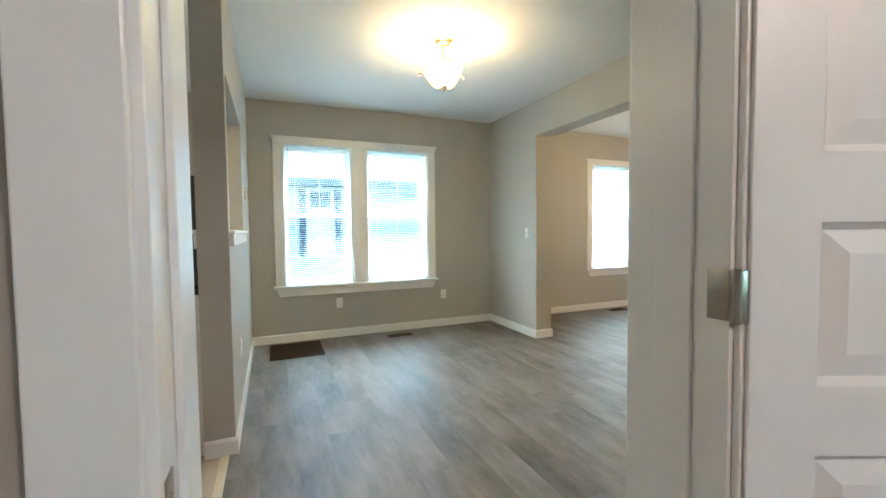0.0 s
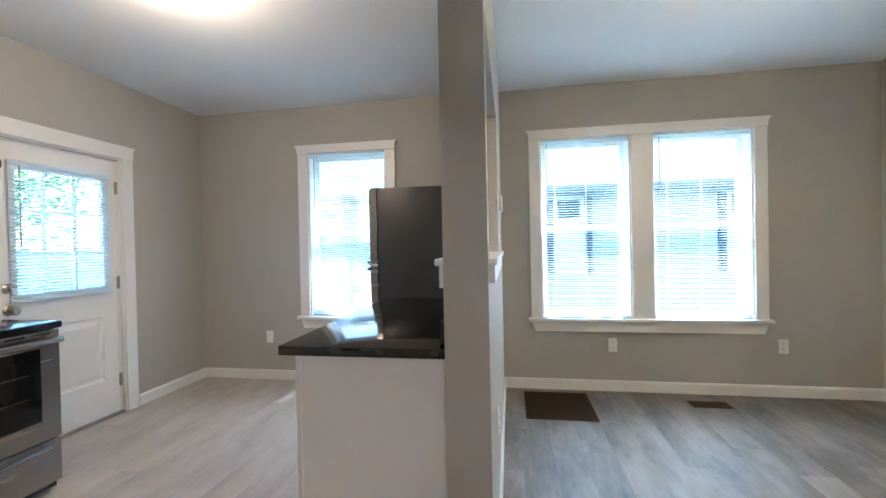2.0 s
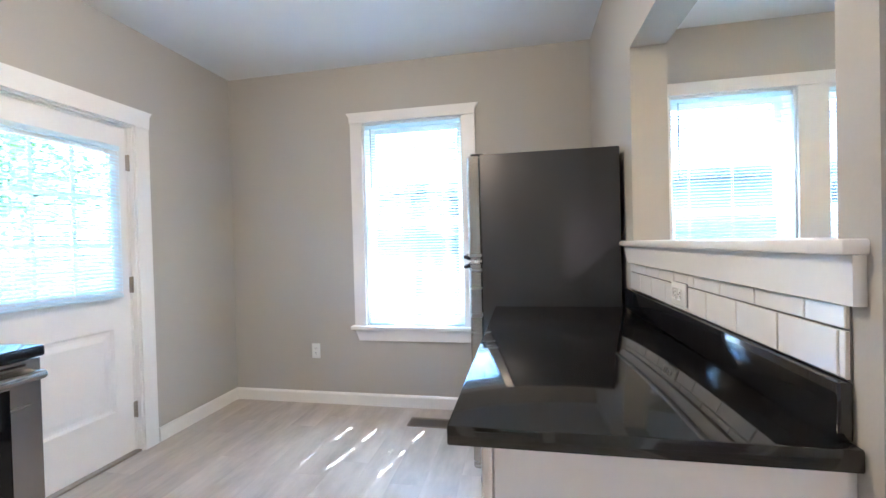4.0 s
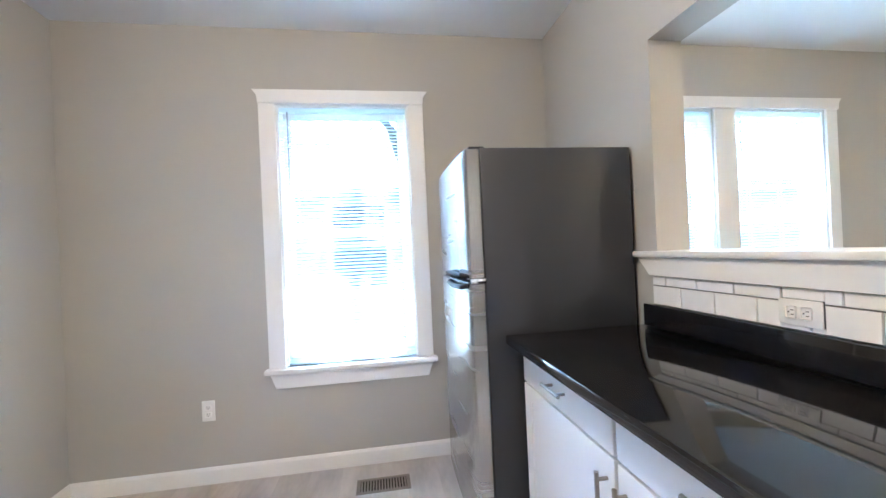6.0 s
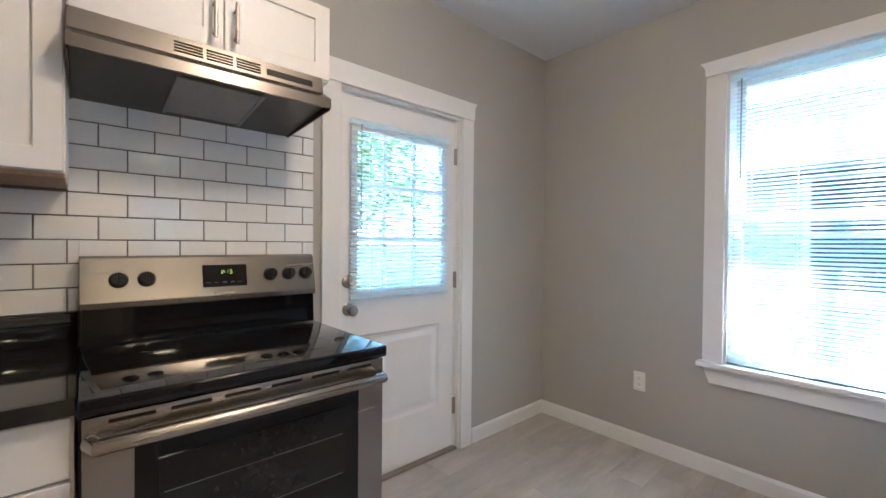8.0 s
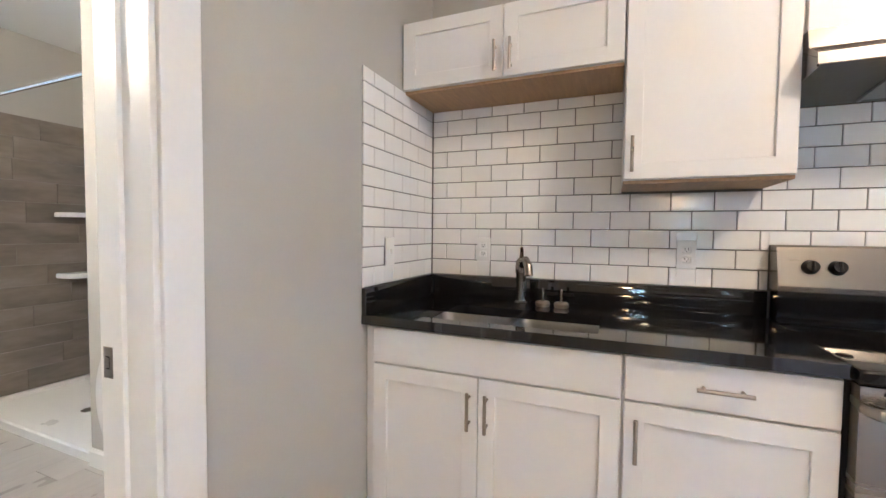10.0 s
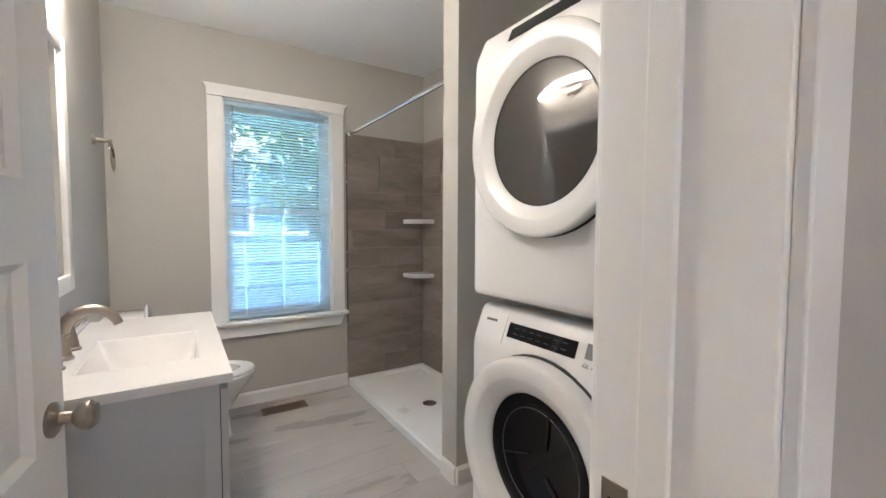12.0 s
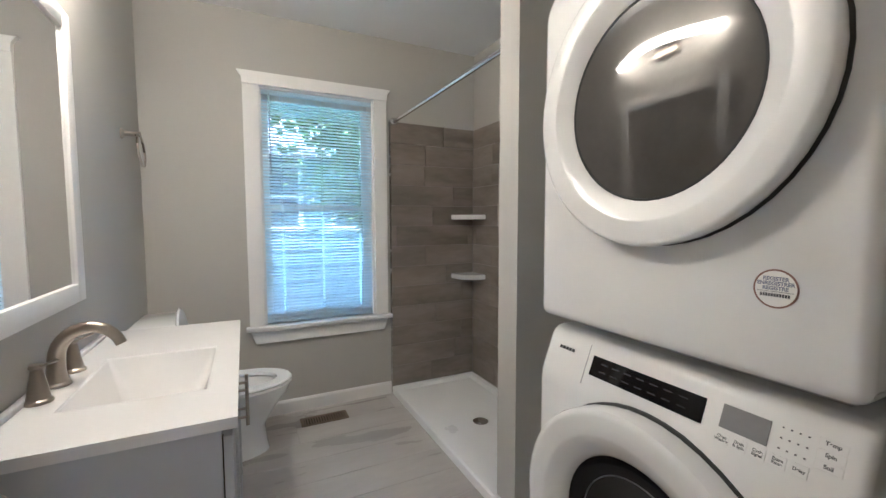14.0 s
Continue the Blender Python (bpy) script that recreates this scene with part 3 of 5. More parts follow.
for a in ((g0 - 0.015, h0 - 0.015, g0 + 0.02, h1 + 0.015), (g1 - 0.02, h0 - 0.015, g1 + 0.015, h1 + 0.015), (g0 + 0.02, h0 - 0.015, g1 - 0.02, h0 + 0.02), (g0 + 0.02, h1 - 0.02, g1 - 0.02, h1 + 0.015)):
    box(bm, a[0], 0.024, a[1], a[2], 0.036, a[3], 0.003)
part("light_frame", bm, DOORP, back)
bm = B()
for i in (1, 2):
    u = g0 + (g1 - g0) * i / 3
    box(bm, u - 0.009, 0.050, h0, u + 0.009, 0.068, h1)
    w = h0 + (h1 - h0) * i / 3
    box(bm, g0, 0.052, w - 0.009, g1, 0.066, w + 0.009)
part("glazing_bars", bm, DOORP, back, smooth=False)
bm = B()
box(bm, g0, 0.057, h0, g1, 0.061, h1)
p = part("pane", bm, GLASS, back, smooth=False)
p.visible_shadow = False
knob(back, 0.075, 0.918, 0.035, -1)
bm = B()
m = Matrix.Translation((0.07, 0.035, 1.055)) @ pose(0, 0, 0, 90)
lathe(bm, [(0, 0), (0.03, 0), (0.031, 0.008), (0.024, 0.014), (0.009, 0.016), (0.009, 0.02), (0, 0.02)], 24, m)
box(bm, 0.0655, 0.008, 1.04, 0.0745, 0.022, 1.07, 0.002)
part("deadbolt", bm, NICKEL, back, "nickel deadbolt turn")
for z in (0.262, 1.03, 1.775):
    hinge(back, DW - 0.022, 0.03, z, 0.014)
bm = B()
box(bm, 0.018, 0.0, 0.0, DW - 0.018, 0.19, 0.014, 0.004)
part("threshold", bm, NICKEL, back, "metal threshold")
blind("white mini blind hung on the back door glass", "west", XW, 2.985 + 0.065, 0.655, 0.96, 1.86, 30, depth=0.009)

# ---- outlets and switches ----


def outlet(side, x, y, z, kind="outlet", wide=False, where="the greige wall", turn=0):
    m = facing(side, x, y, z) @ pose(0, 0, 0, 0, turn, 0)
    name = "light_switch" if kind == "switch" else "outlet"
    o = thing(name, ("white toggle light switch on " if kind == "switch" else "white duplex outlet plate on ") + where, "light switch" if kind == "switch" else "outlet", m)
    bm = B()
    box(bm, -0.035, -0.006, -0.058, 0.035, 0.0, 0.058, 0.003)
    part("cover_plate", bm, PLATE, o)
    if kind == "switch":
        bm = B()
        box(bm, -0.005, -0.016, -0.012, 0.005, -0.005, 0.012, 0.002)
        part("toggle", bm, PLATE, o)
    else:
        for s in (-0.02, 0.02):
            bm = B()
            box(bm, -0.017, -0.0085, s - 0.014, 0.017, -0.005, s + 0.014, 0.006)
            rec = part("receptacle", bm, PLATE, o)
            bm = B()
            for dx in (-0.006, 0.006):
                box(bm, dx - 0.001, -0.0091, s - 0.001, dx + 0.001, -0.008, s + 0.007)
            cyl(bm, (0, -0.0091, s - 0.007), (0, -0.008, s - 0.007), 0.0022, n=10)
            part("slots", bm, SLOT, rec)
    return o


outlet("north", 0.886, YN, 0.392)
outlet("north", 2.18, YN, 0.405)
outlet("north", -2.286, YN, 0.412)
outlet("west", PX1, 2.95, 0.43, where="the partition")
outlet("east", 2.87, 3.81, 1.17, "switch", where="the dining wall")
outlet("east", XE, 2.62, 0.41)
outlet("west", XW + 0.011, 1.79, 1.15, where="white subway tile")
outlet("west", XW + 0.011, 0.925, 1.15, where="white subway tile")
outlet("south", -2.55, RK + 0.011, 1.15, "switch", where="white subway tile")
outlet("east", PX0 - 0.011, 3.06, 1.058, where="white subway tile under the pass-through", turn=90)
th = thing("thermostat", "small white thermostat on the partition wall", "thermostat", facing("west", PX1, 3.93, 1.556))
bm = B()
box(bm, -0.045, -0.024, -0.055, 0.045, 0.0, 0.055, 0.006)
body = part("housing", bm, PLATE, th)
bm = B()
box(bm, -0.025, -0.0248, 0.0, 0.025, -0.023, 0.035)
part("screen", bm, LCD, th)

# ---- registers in the floors ----


def register(x, y, w, d, material, label, slats=14):
    r = thing("floor_register", label, "floor vent", pose(x, y, 0))
    bm = B()
    for a in ((-w / 2, -d / 2, w / 2, -d / 2 + 0.02), (-w / 2, d / 2 - 0.02, w / 2, d / 2), (-w / 2, -d / 2 + 0.02, -w / 2 + 0.02, d / 2 - 0.02), (w / 2 - 0.02, -d / 2 + 0.02, w / 2, d / 2 - 0.02)):
        box(bm, a[0], a[1], 0.0005, a[2], a[3], 0.006, 0.0015, 1)
    part("frame", bm, material, r)
    bm = B()
    box(bm, -w / 2 + 0.018, -d / 2 + 0.018, 0.0003, w / 2 - 0.018, d / 2 - 0.018, 0.0012)
    part("well", bm, SLOT, r)
    for i in range(slats):
        u = -w / 2 + 0.02 + (w - 0.04) * (i + 0.5) / slats
        bm = B()
        box(bm, u - (w - 0.04) / slats * 0.27, -d / 2 + 0.02, 0.0015, u + (w - 0.04) / slats * 0.27, d / 2 - 0.02, 0.0048)
        part("slat", bm, material, r, smooth=False)


register(0.39, 4.28, 0.51, 0.55, VENTM, "large dark brown return air grille in the floor", 30)
register(1.53, 4.41, 0.28, 0.12, VENTM, "small dark brown floor register under the window")
register(4.92, 4.46, 0.28, 0.12, VENTM, "small dark brown floor register under the window")
register(-1.32, 4.40, 0.29, 0.14, VENTG, "tan metal floor register by the kitchen window", 16)
register(-1.75, -2.215, 0.30, 0.12, mat("worn_bronze_register", (0.16, 0.115, 0.08), 0.5, 0.2, vary=0.2, scale=20), "brown floor register by the bathroom window", 16)

# ---- pass-through ----
sill = thing("pass_through_sill", "white painted shelf and apron of the pass-through", "sill", kind="structure")
bm = B()
box(bm, PX0 - 0.034, 2.37, 1.2005, PX1 + 0.03, 3.76, 1.224, 0.005)
part("shelf", bm, TRIM, sill)
bm = B()
prism(bm, [(2.375, 1.2), (3.735, 1.2), (3.66, 1.125), (2.375, 1.125)], "x", PX0 - 0.018, PX0)
prism(bm, [(2.40, 1.2), (3.70, 1.2), (3.66, 1.135), (2.44, 1.135)], "x", PX1, PX1 + 0.02)
part("apron", bm, TRIM, sill, smooth=False)
bm = B()
box(bm, -0.105, RK, -0.002, -0.06, PY - 0.016, 0.008, 0.004)
tagged(link("trim", bm, mat("pale_floor_strip", (0.62, 0.56, 0.47), 0.4, vary=0.1, scale=8)), kind="structure")

# ---- kitchen cabinets ----


def pull(parent, p, q, out):
    """A bar pull between two points, standing off along out."""
    p, q, out = Vector(p), Vector(q), Vector(out)
    d = (q - p).normalized()
    bm = B()
    cyl(bm, p + out, q + out, 0.006, n=14)
    for e in (p + d * 0.02, q - d * 0.02):
        cyl(bm, e, e + out, 0.005, n=12)
    part("bar_pull", bm, NICKEL, parent, "brushed nickel bar pull")


def front(cab, name, u0, u1, w0, w1, y, shaker=True, handle=None, t=0.019, r=0.057):
    """A door or drawer front, its face at y, with a recessed panel and a bar pull."""
    bm = B()
    g = 0.002
    u0, u1, w0, w1 = u0 + g, u1 - g, w0 + g, w1 - g
    if shaker:
        bm.free()
        bm = wall_bm("y", y, y + t, u0, u1, w0, w1, [(u0 + r, u1 - r, w0 + r, w1 - r)])
        es = [e for e in bm.edges if len(e.link_faces) == 2 and e.calc_face_angle(0) > 1.2]
        bmesh.ops.bevel(bm, geom=es, offset=0.0015, segments=1, affect="EDGES")
    else:
        box(bm, u0, y, w0, u1, y + t, w1, 0.002, 1)
    d = part(name, bm, CAB, cab, smooth=False)
    if shaker:
        bm = B()
        box(bm, u0 + r - 0.001, y + 0.009, w0 + r - 0.001, u1 - r + 0.001, y + t - 0.002, w1 - r + 0.001)
        part("panel", bm, CAB, d, smooth=False)
    if handle:
        (a, b), (c, e) = handle
        pull(d, (a, y, b), (c, y, e), (0, -0.03, 0))
    return d


def cabinet(label, m, u0, u1, w0, w1, depth, group="", toe=True, wood=False, low=0.0):
    c = thing("kitchen_cabinet", label, "cabinet", m, group)
    bm = B()
    zb = w0 + (0.1 if toe else 0)
    box(bm, u0, -depth, zb, u1, -0.002, w1 if not low else low)
    if low:
        box(bm, u0, -depth, low, u1, -depth + 0.02, w1)
    if toe:
        box(bm, u0, -depth + 0.07, w0, u1, -0.002, zb)
    part("carcass", bm, CAB, c, smooth=False)
    if wood:
        bm = B()
        box(bm, u0 + 0.002, -depth + 0.001, w0 - 0.012, u1 - 0.002, -0.003, w0 - 0.0005)
        part("underside", bm, CABWOOD, c, "raw maple plywood underside", smooth=False)
    return c


MW = facing("west", XW, 0)
c = cabinet("white shaker sink base cabinet under the black counter", MW, RK + 0.03, 1.548, 0, 0.878, 0.60, "base cabinets", low=0.66)
front(c, "false_front", RK + 0.04, 1.545, 0.737, 0.872, -0.62, False)
front(c, "door", RK + 0.04, 1.095, 0.11, 0.733, -0.62, True, ((1.065, 0.555), (1.065, 0.685)))
front(c, "door", 1.095, 1.545, 0.11, 0.733, -0.62, True, ((1.128, 0.555), (1.128, 0.685)))
bm = B()
box(bm, RK + 0.002, -0.60, 0.0, RK + 0.029, -0.004, 0.878)
part("filler", bm, CAB, c, smooth=False)
c = cabinet("white shaker drawer base cabinet beside the range", MW, 1.549, 2.062, 0, 0.878, 0.60, "base cabinets")
front(c, "drawer", 1.552, 2.058, 0.737, 0.872, -0.62, False, ((1.735, 0.804), (1.867, 0.804)))
front(c, "door", 1.552, 2.058, 0.11, 0.733, -0.62, True, ((1.585, 0.56), (1.585, 0.69)))
c = cabinet("white shaker wall cabinet above the sink", MW, RK + 0.004, 1.535, 1.852, 2.14, 0.31, "wall cabinets", False, True)
front(c, "door", RK + 0.006, 1.09, 1.852, 2.138, -0.33, True, ((1.06, 1.87), (1.06, 1.99)))
front(c, "door", 1.09, 1.533, 1.852, 2.138, -0.33, True, ((1.122, 1.87), (1.122, 1.99)))
c = cabinet("tall white shaker wall cabinet beside the hood", MW, 1.537, 2.042, 1.425, 2.14, 0.31, "wall cabinets", False, True)
front(c, "door", 1.539, 2.040, 1.425, 2.138, -0.33, True, ((1.565, 1.45), (1.565, 1.575)))
c = cabinet("short white shaker wall cabinet above the range hood", MW, 2.044, 2.785, 1.86, 2.14, 0.31, "wall cabinets", False, False)
front(c, "door", 2.046, 2.418, 1.86, 2.138, -0.33, True, ((2.388, 1.885), (2.388, 2.015)))
front(c, "door", 2.418, 2.783, 1.86, 2.138, -0.33, True, ((2.450, 1.885), (2.450, 2.015)))

# sink counter, with the sink's cut-out
counter = thing("worktop", "polished black granite worktop with an upstand", "countertop", MW)
bm = wall_bm("z", 0.879, 0.915, RK + 0.001, 2.064, -0.64, -0.002, [(0.83, 1.475, -0.575, -0.275)])
part("slab", bm, GRANITE, counter, smooth=False)
bm = B()
box(bm, RK + 0.024, -0.024, 0.916, 2.064, -0.002, 1.016, 0.002)
box(bm, RK + 0.001, -0.64, 0.916, RK + 0.022, -0.002, 1.016, 0.002)
part("upstand", bm, GRANITE, counter)

sink = thing("kitchen_sink", "double bowl stainless undermount sink in the worktop", "sink", MW)
for u0, u1 in ((0.825, 1.145), (1.165, 1.48)):
    bm = B()
    v0, v1 = -0.58, -0.27
    r = 0.05

    def ring(inset, z, rr):
        out = []
        for cx, cy, a0 in ((u1 - rr - inset, v1 - rr - inset, 0), (u0 + rr + inset, v1 - rr - inset, 90), (u0 + rr + inset, v0 + rr + inset, 180), (u1 - rr - inset, v0 + rr + inset, 270)):
            for k in range(6):
                a = radians(a0 + 90 * k / 5)
                out.append(bm.verts.new((cx + rr * math.cos(a), cy + rr * math.sin(a), z)))
        return out
    rows = [ring(-0.012, 0.8785, r), ring(0.0, 0.8785, r), ring(0.006, 0.86, r), ring(0.012, 0.73, r), ring(0.035, 0.70, r * 0.8), ring(0.1, 0.695, 0.03)]
    for a, b in zip(rows, rows[1:]):
        for i in range(len(a)):
            j = (i + 1) % len(a)
            bm.faces.new((a[i], a[j], b[j], b[i]))
    bm.faces.new(rows[-1])
    bmesh.ops.recalc_face_normals(bm, faces=bm.faces)
    bowl = part("bowl", bm, SINKSTEEL, sink)
    bm = B()
    lathe(bm, [(0, 0.697), (0.018, 0.697), (0.04, 0.702), (0.043, 0.696)], 24, Matrix.Translation(((u0 + u1) / 2, -0.42, 0)))
    part("drain", bm, CHROME, bowl)

fau = thing("kitchen_faucet", "dark brushed nickel kitchen faucet behind the sink", "faucet", MW @ pose(1.14, -0.15, 0.9155))
bm = B()
lathe(bm, [(0, 0), (0.03, 0), (0.03, 0.012), (0.022, 0.02), (0.019, 0.06), (0.022, 0.13), (0.026, 0.15), (0.024, 0.19), (0.014, 0.205), (0, 0.208)], 24)
part("body", bm, FAUCETM, fau)
bm = B()
tube(bm, [(0, 0.0, 0.16), (0, -0.05, 0.20), (0, -0.10, 0.205), (0, -0.155, 0.18), (0, -0.165, 0.145)], [0.014, 0.014, 0.015, 0.017, 0.018], 14)
bmesh.ops.transform(bm, matrix=pose(0, 0, 0, 0, 0, 22), verts=bm.verts)
part("spout", bm, FAUCETM, fau)
bm = B()
tube(bm, [(0, 0.0, 0.2), (0.003, -0.005, 0.235), (0.005, -0.02, 0.25)], [0.010, 0.008, 0.007], 12)
part("lever", bm, FAUCETM, fau)
for u, what in ((1.236, "soap_dispenser"), (1.314, "side_sprayer")):
    f = thing(what, "short nickel " + what.replace("_", " ") + " on the black worktop", what.replace("_", " "), MW @ pose(u, -0.15, 0.9155))
    bm = B()
    lathe(bm, [(0, 0), (0.028, 0), (0.031, 0.008), (0.031, 0.016), (0.024, 0.022), (0.012, 0.025)], 24)
    part("base", bm, NICKEL, f)
    bm = B()
    lathe(bm, [(0.012, 0.024), (0.0065, 0.03), (0.006, 0.07), (0.004, 0.078), (0, 0.079)], 20)
    part("stem", bm, FAUCETM, f)

# peninsula
MP = facing("east", PX0, 0)           # x runs towards the camera's end, y into the partition
c = cabinet("white shaker drawer cabinet of the peninsula by the refrigerator", MP, -3.70, -3.06, 0, 0.878, 0.545, "peninsula cabinets")
front(c, "drawer", -3.69, -3.065, 0.737, 0.872, -0.565, False, ((-3.44, 0.804), (-3.31, 0.804)))
front(c, "door", -3.69, -3.065, 0.11, 0.733, -0.565, True, ((-3.10, 0.56), (-3.10, 0.69)))
c = cabinet("white shaker drawer cabinet at the end of the peninsula", MP, -3.058, -2.412, 0, 0.878, 0.545, "peninsula cabinets")
front(c, "drawer", -3.055, -2.42, 0.737, 0.872, -0.565, False, ((-2.80, 0.804), (-2.67, 0.804)))
front(c, "door", -3.055, -2.42, 0.11, 0.733, -0.565, True, ((-3.02, 0.56), (-3.02, 0.69)))
bm = B()
box(bm, -2.411, -0.545, 0.0, -2.394, -0.002, 0.878, 0.001, 1)
box(bm, -2.411, -0.567, 0.1, -2.394, -0.546, 0.878, 0.003, 1)
part("end_panel", bm, CAB, c, "plain white end panel", smooth=False)
top = thing("worktop", "polished black granite peninsula worktop with an upstand", "countertop", MP)
bm = B()
box(bm, -3.715, -0.625, 0.879, -2.377, -0.002, 0.915, 0.004)
part("slab", bm, GRANITE, top)
bm = B()
box(bm, -3.70, -0.024, 0.916, -2.40, -0.002, 1.006, 0.002)
part("upstand", bm, GRANITE, top)

# ---- refrigerator ----
fr = thing("refrigerator", "stainless top-freezer refrigerator with dark grey sides", "refrigerator", pose(-0.87, 3.744, 0))
bm = B()
box(bm, 0.0, 0.0, 0.03, 0.665, 0.715, 1.676, 0.006)
part("body", bm, FRIDGE_SIDE, fr, "dark grey cabinet")
for z0, z1 in ((0.075, 1.128), (1.142, 1.672)):
    bm = B()
    prof = [(-0.005, 0.0), (-0.055, 0.004), (-0.066, 0.02), (-0.074, 0.18), (-0.077, 0.36), (-0.074, 0.535), (-0.066, 0.695), (-0.055, 0.711), (-0.005, 0.715)]
    prism(bm, prof, "z", z0, z1)
    es = [e for e in bm.edges if abs((e.verts[0].co - e.verts[1].co).z) < 1e-6]
    bmesh.ops.bevel(bm, geom=es, offset=0.006, segments=2, affect="EDGES")
    d = part("freezer_door" if z0 > 1 else "door", bm, STEEL, fr, "brushed stainless door")
    bm = B()
    s = 1 if z0 > 1 else -1
    zz = z0 + 0.012 if z0 > 1 else z1 - 0.012
    tube(bm, [(-0.066, 0.03, zz), (-0.088, 0.05, zz + 0.006 * s), (-0.098, 0.2, zz + 0.01 * s), (-0.09, 0.35, zz + 0.006 * s), (-0.077, 0.37, zz)], 0.011, 12)
    part("handle", bm, BLACKPLASTIC, d, "dark curved grip")
bm = B()
box(bm, -0.06, -0.004, 1.124, 0.004, 0.02, 1.146, 0.004)
part("hinge_cover", bm, CHROME, fr, "bright hinge cap")
bm = B()
box(bm, -0.045, 0.004, 1.6725, 0.02, 0.04, 1.682, 0.003)
part("top_hinge", bm, FRIDGE_SIDE, fr)
bm = B()
box(bm, -0.03, 0.01, 0.0, 0.64, 0.705, 0.029)
part("base_grille", bm, BLACKPLASTIC, fr)

# ---- range ----
R0, R1 = 2.068, 2.826
rg = thing("range", "stainless electric range with a black glass top", "range", MW @ pose(R0, 0, 0))
W = R1 - R0
bm = B()
box(bm, 0.0, -0.60, 0.02, W, -0.02, 0.872, 0.002)
part("body", bm, BLACKPLASTIC, rg)
bm = B()
box(bm, -0.003, -0.665, 0.874, W + 0.003, -0.03, 0.912, 0.008, 3)
ct = part("cooktop", bm, BLACKGLASS, rg, "black ceramic glass cooktop")
for u, v, rr in ((0.2, -0.48, 0.10), (0.56, -0.48, 0.085), (0.2, -0.21, 0.08), (0.56, -0.21, 0.10)):
    bm = B()
    lathe(bm, [(rr - 0.002, 0.9123), (rr + 0.002, 0.9123)], 40, Matrix.Translation((u, v, 0)))
    part("burner_ring", bm, RING, ct, smooth=False)
bm = B()
prism(bm, [(-0.02, 0.9125), (-0.105, 0.9125), (-0.098, 1.03), (-0.02, 1.03)], "x", 0.004, W - 0.004)
part("lower_backguard", bm, BLACKGLASS, rg, smooth=False)
bm = B()
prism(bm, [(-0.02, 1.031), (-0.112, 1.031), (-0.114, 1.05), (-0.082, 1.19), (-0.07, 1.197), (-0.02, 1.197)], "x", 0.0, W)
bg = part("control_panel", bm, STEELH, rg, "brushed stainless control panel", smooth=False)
PT = pose(0, -0.0985, 1.12, -12.9)
for u in (0.095, 0.17, 0.575, 0.648, 0.718):
    bm = B()
    lathe(bm, [(0, 0.026), (0.019, 0.026), (0.021, 0.022), (0.023, 0.004), (0.026, 0.0)], 24, PT @ pose(u, 0, 0, 90))
    box(bm, u - 0.004, -0.034, -0.019, u + 0.004, -0.024, 0.019, 0.002, 1, PT)
    part("knob", bm, BLACKPLASTIC, bg, "black burner knob")
bm = B()
box(bm, 0.335, -0.003, -0.04, 0.485, 0.002, 0.042, 0.002, 1, PT)
dp = part("display", bm, BLACKGLASS, bg, "black clock display")


def digit(bm, m, segs, s=0.0068):
    """A seven-segment figure."""
    at = {"a": (0, 2, 1), "b": (1, 1, 0), "c": (1, 0, 0), "d": (0, 0, 1), "e": (0, 0, 0), "f": (0, 1, 0), "g": (0, 1, 1)}
    for k in segs:
        x, z, flat = at[k]
        x, z = x * s, z * s
        if flat:
            box(bm, x + 0.001, -0.0008, z - 0.0007, x + s - 0.001, 0, z + 0.0007, m=m)
        else:
            box(bm, x - 0.0007, -0.0008, z + 0.001, x + 0.0007, 0, z + s - 0.001, m=m)


bm = B()
for i, segs in enumerate(("abged", "bc", "abgcd")):
    digit(bm, PT @ pose(0.396 + 0.0125 * i + (0.004 if i else 0), -0.0032, 0.008), segs)
for z in (0.012, 0.0185):
    box(bm, 0.4065, -0.004, z - 0.0008, 0.4081, -0.0032, z + 0.0008, m=PT)
part("digits", bm, DISPLAY, dp, "green lit clock digits", smooth=False)
bm = B()
for i in range(5):
    box(bm, 0.345 + i * 0.027, -0.0036, -0.026, 0.345 + i * 0.027 + 0.015, -0.003, -0.022, m=PT)
part("legend", bm, DIMTEXT, dp, smooth=False)
bm = B()
box(bm, 0.365, -0.0009, -0.066, 0.44, 0.0005, -0.061, m=PT)
part("maker_mark", bm, GREYTEXT, bg, smooth=False)
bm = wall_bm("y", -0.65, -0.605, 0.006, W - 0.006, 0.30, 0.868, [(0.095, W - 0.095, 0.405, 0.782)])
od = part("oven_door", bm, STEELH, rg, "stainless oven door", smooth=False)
bm = B()
box(bm, 0.094, -0.6475, 0.404, W - 0.094, -0.61, 0.783)
ow = part("oven_window", bm, BLACKGLASS, od, smooth=False)
bm = B()
box(bm, 0.14, -0.6512, 0.452, W - 0.14, -0.6478, 0.742)
part("inner_window", bm, OVENGLASS, ow, smooth=False)
bm = B()
for z in (0.54, 0.66):
    cyl(bm, (0.15, -0.6516, z), (W - 0.15, -0.6516, z), 0.0012, n=6)
part("oven_rack", bm, RACK, ow)
bm = B()
tube(bm, [(0.02, -0.652, 0.815), (0.028, -0.69, 0.818), (0.12, -0.70, 0.82), (W / 2, -0.706, 0.82), (W - 0.12, -0.70, 0.82), (W - 0.028, -0.69, 0.818), (W - 0.02, -0.652, 0.815)], 0.017, 14)
part("handle", bm, STEELH, od, "curved stainless handle")
for i in range(6):
    u = 0.05 + i * 0.115
    bm = B()
    box(bm, u, -0.6512, 0.85, u + 0.085, -0.649, 0.858)
    part("vent_slot", bm, SLOT, od, smooth=False)
bm = B()
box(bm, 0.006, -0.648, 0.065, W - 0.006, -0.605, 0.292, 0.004)
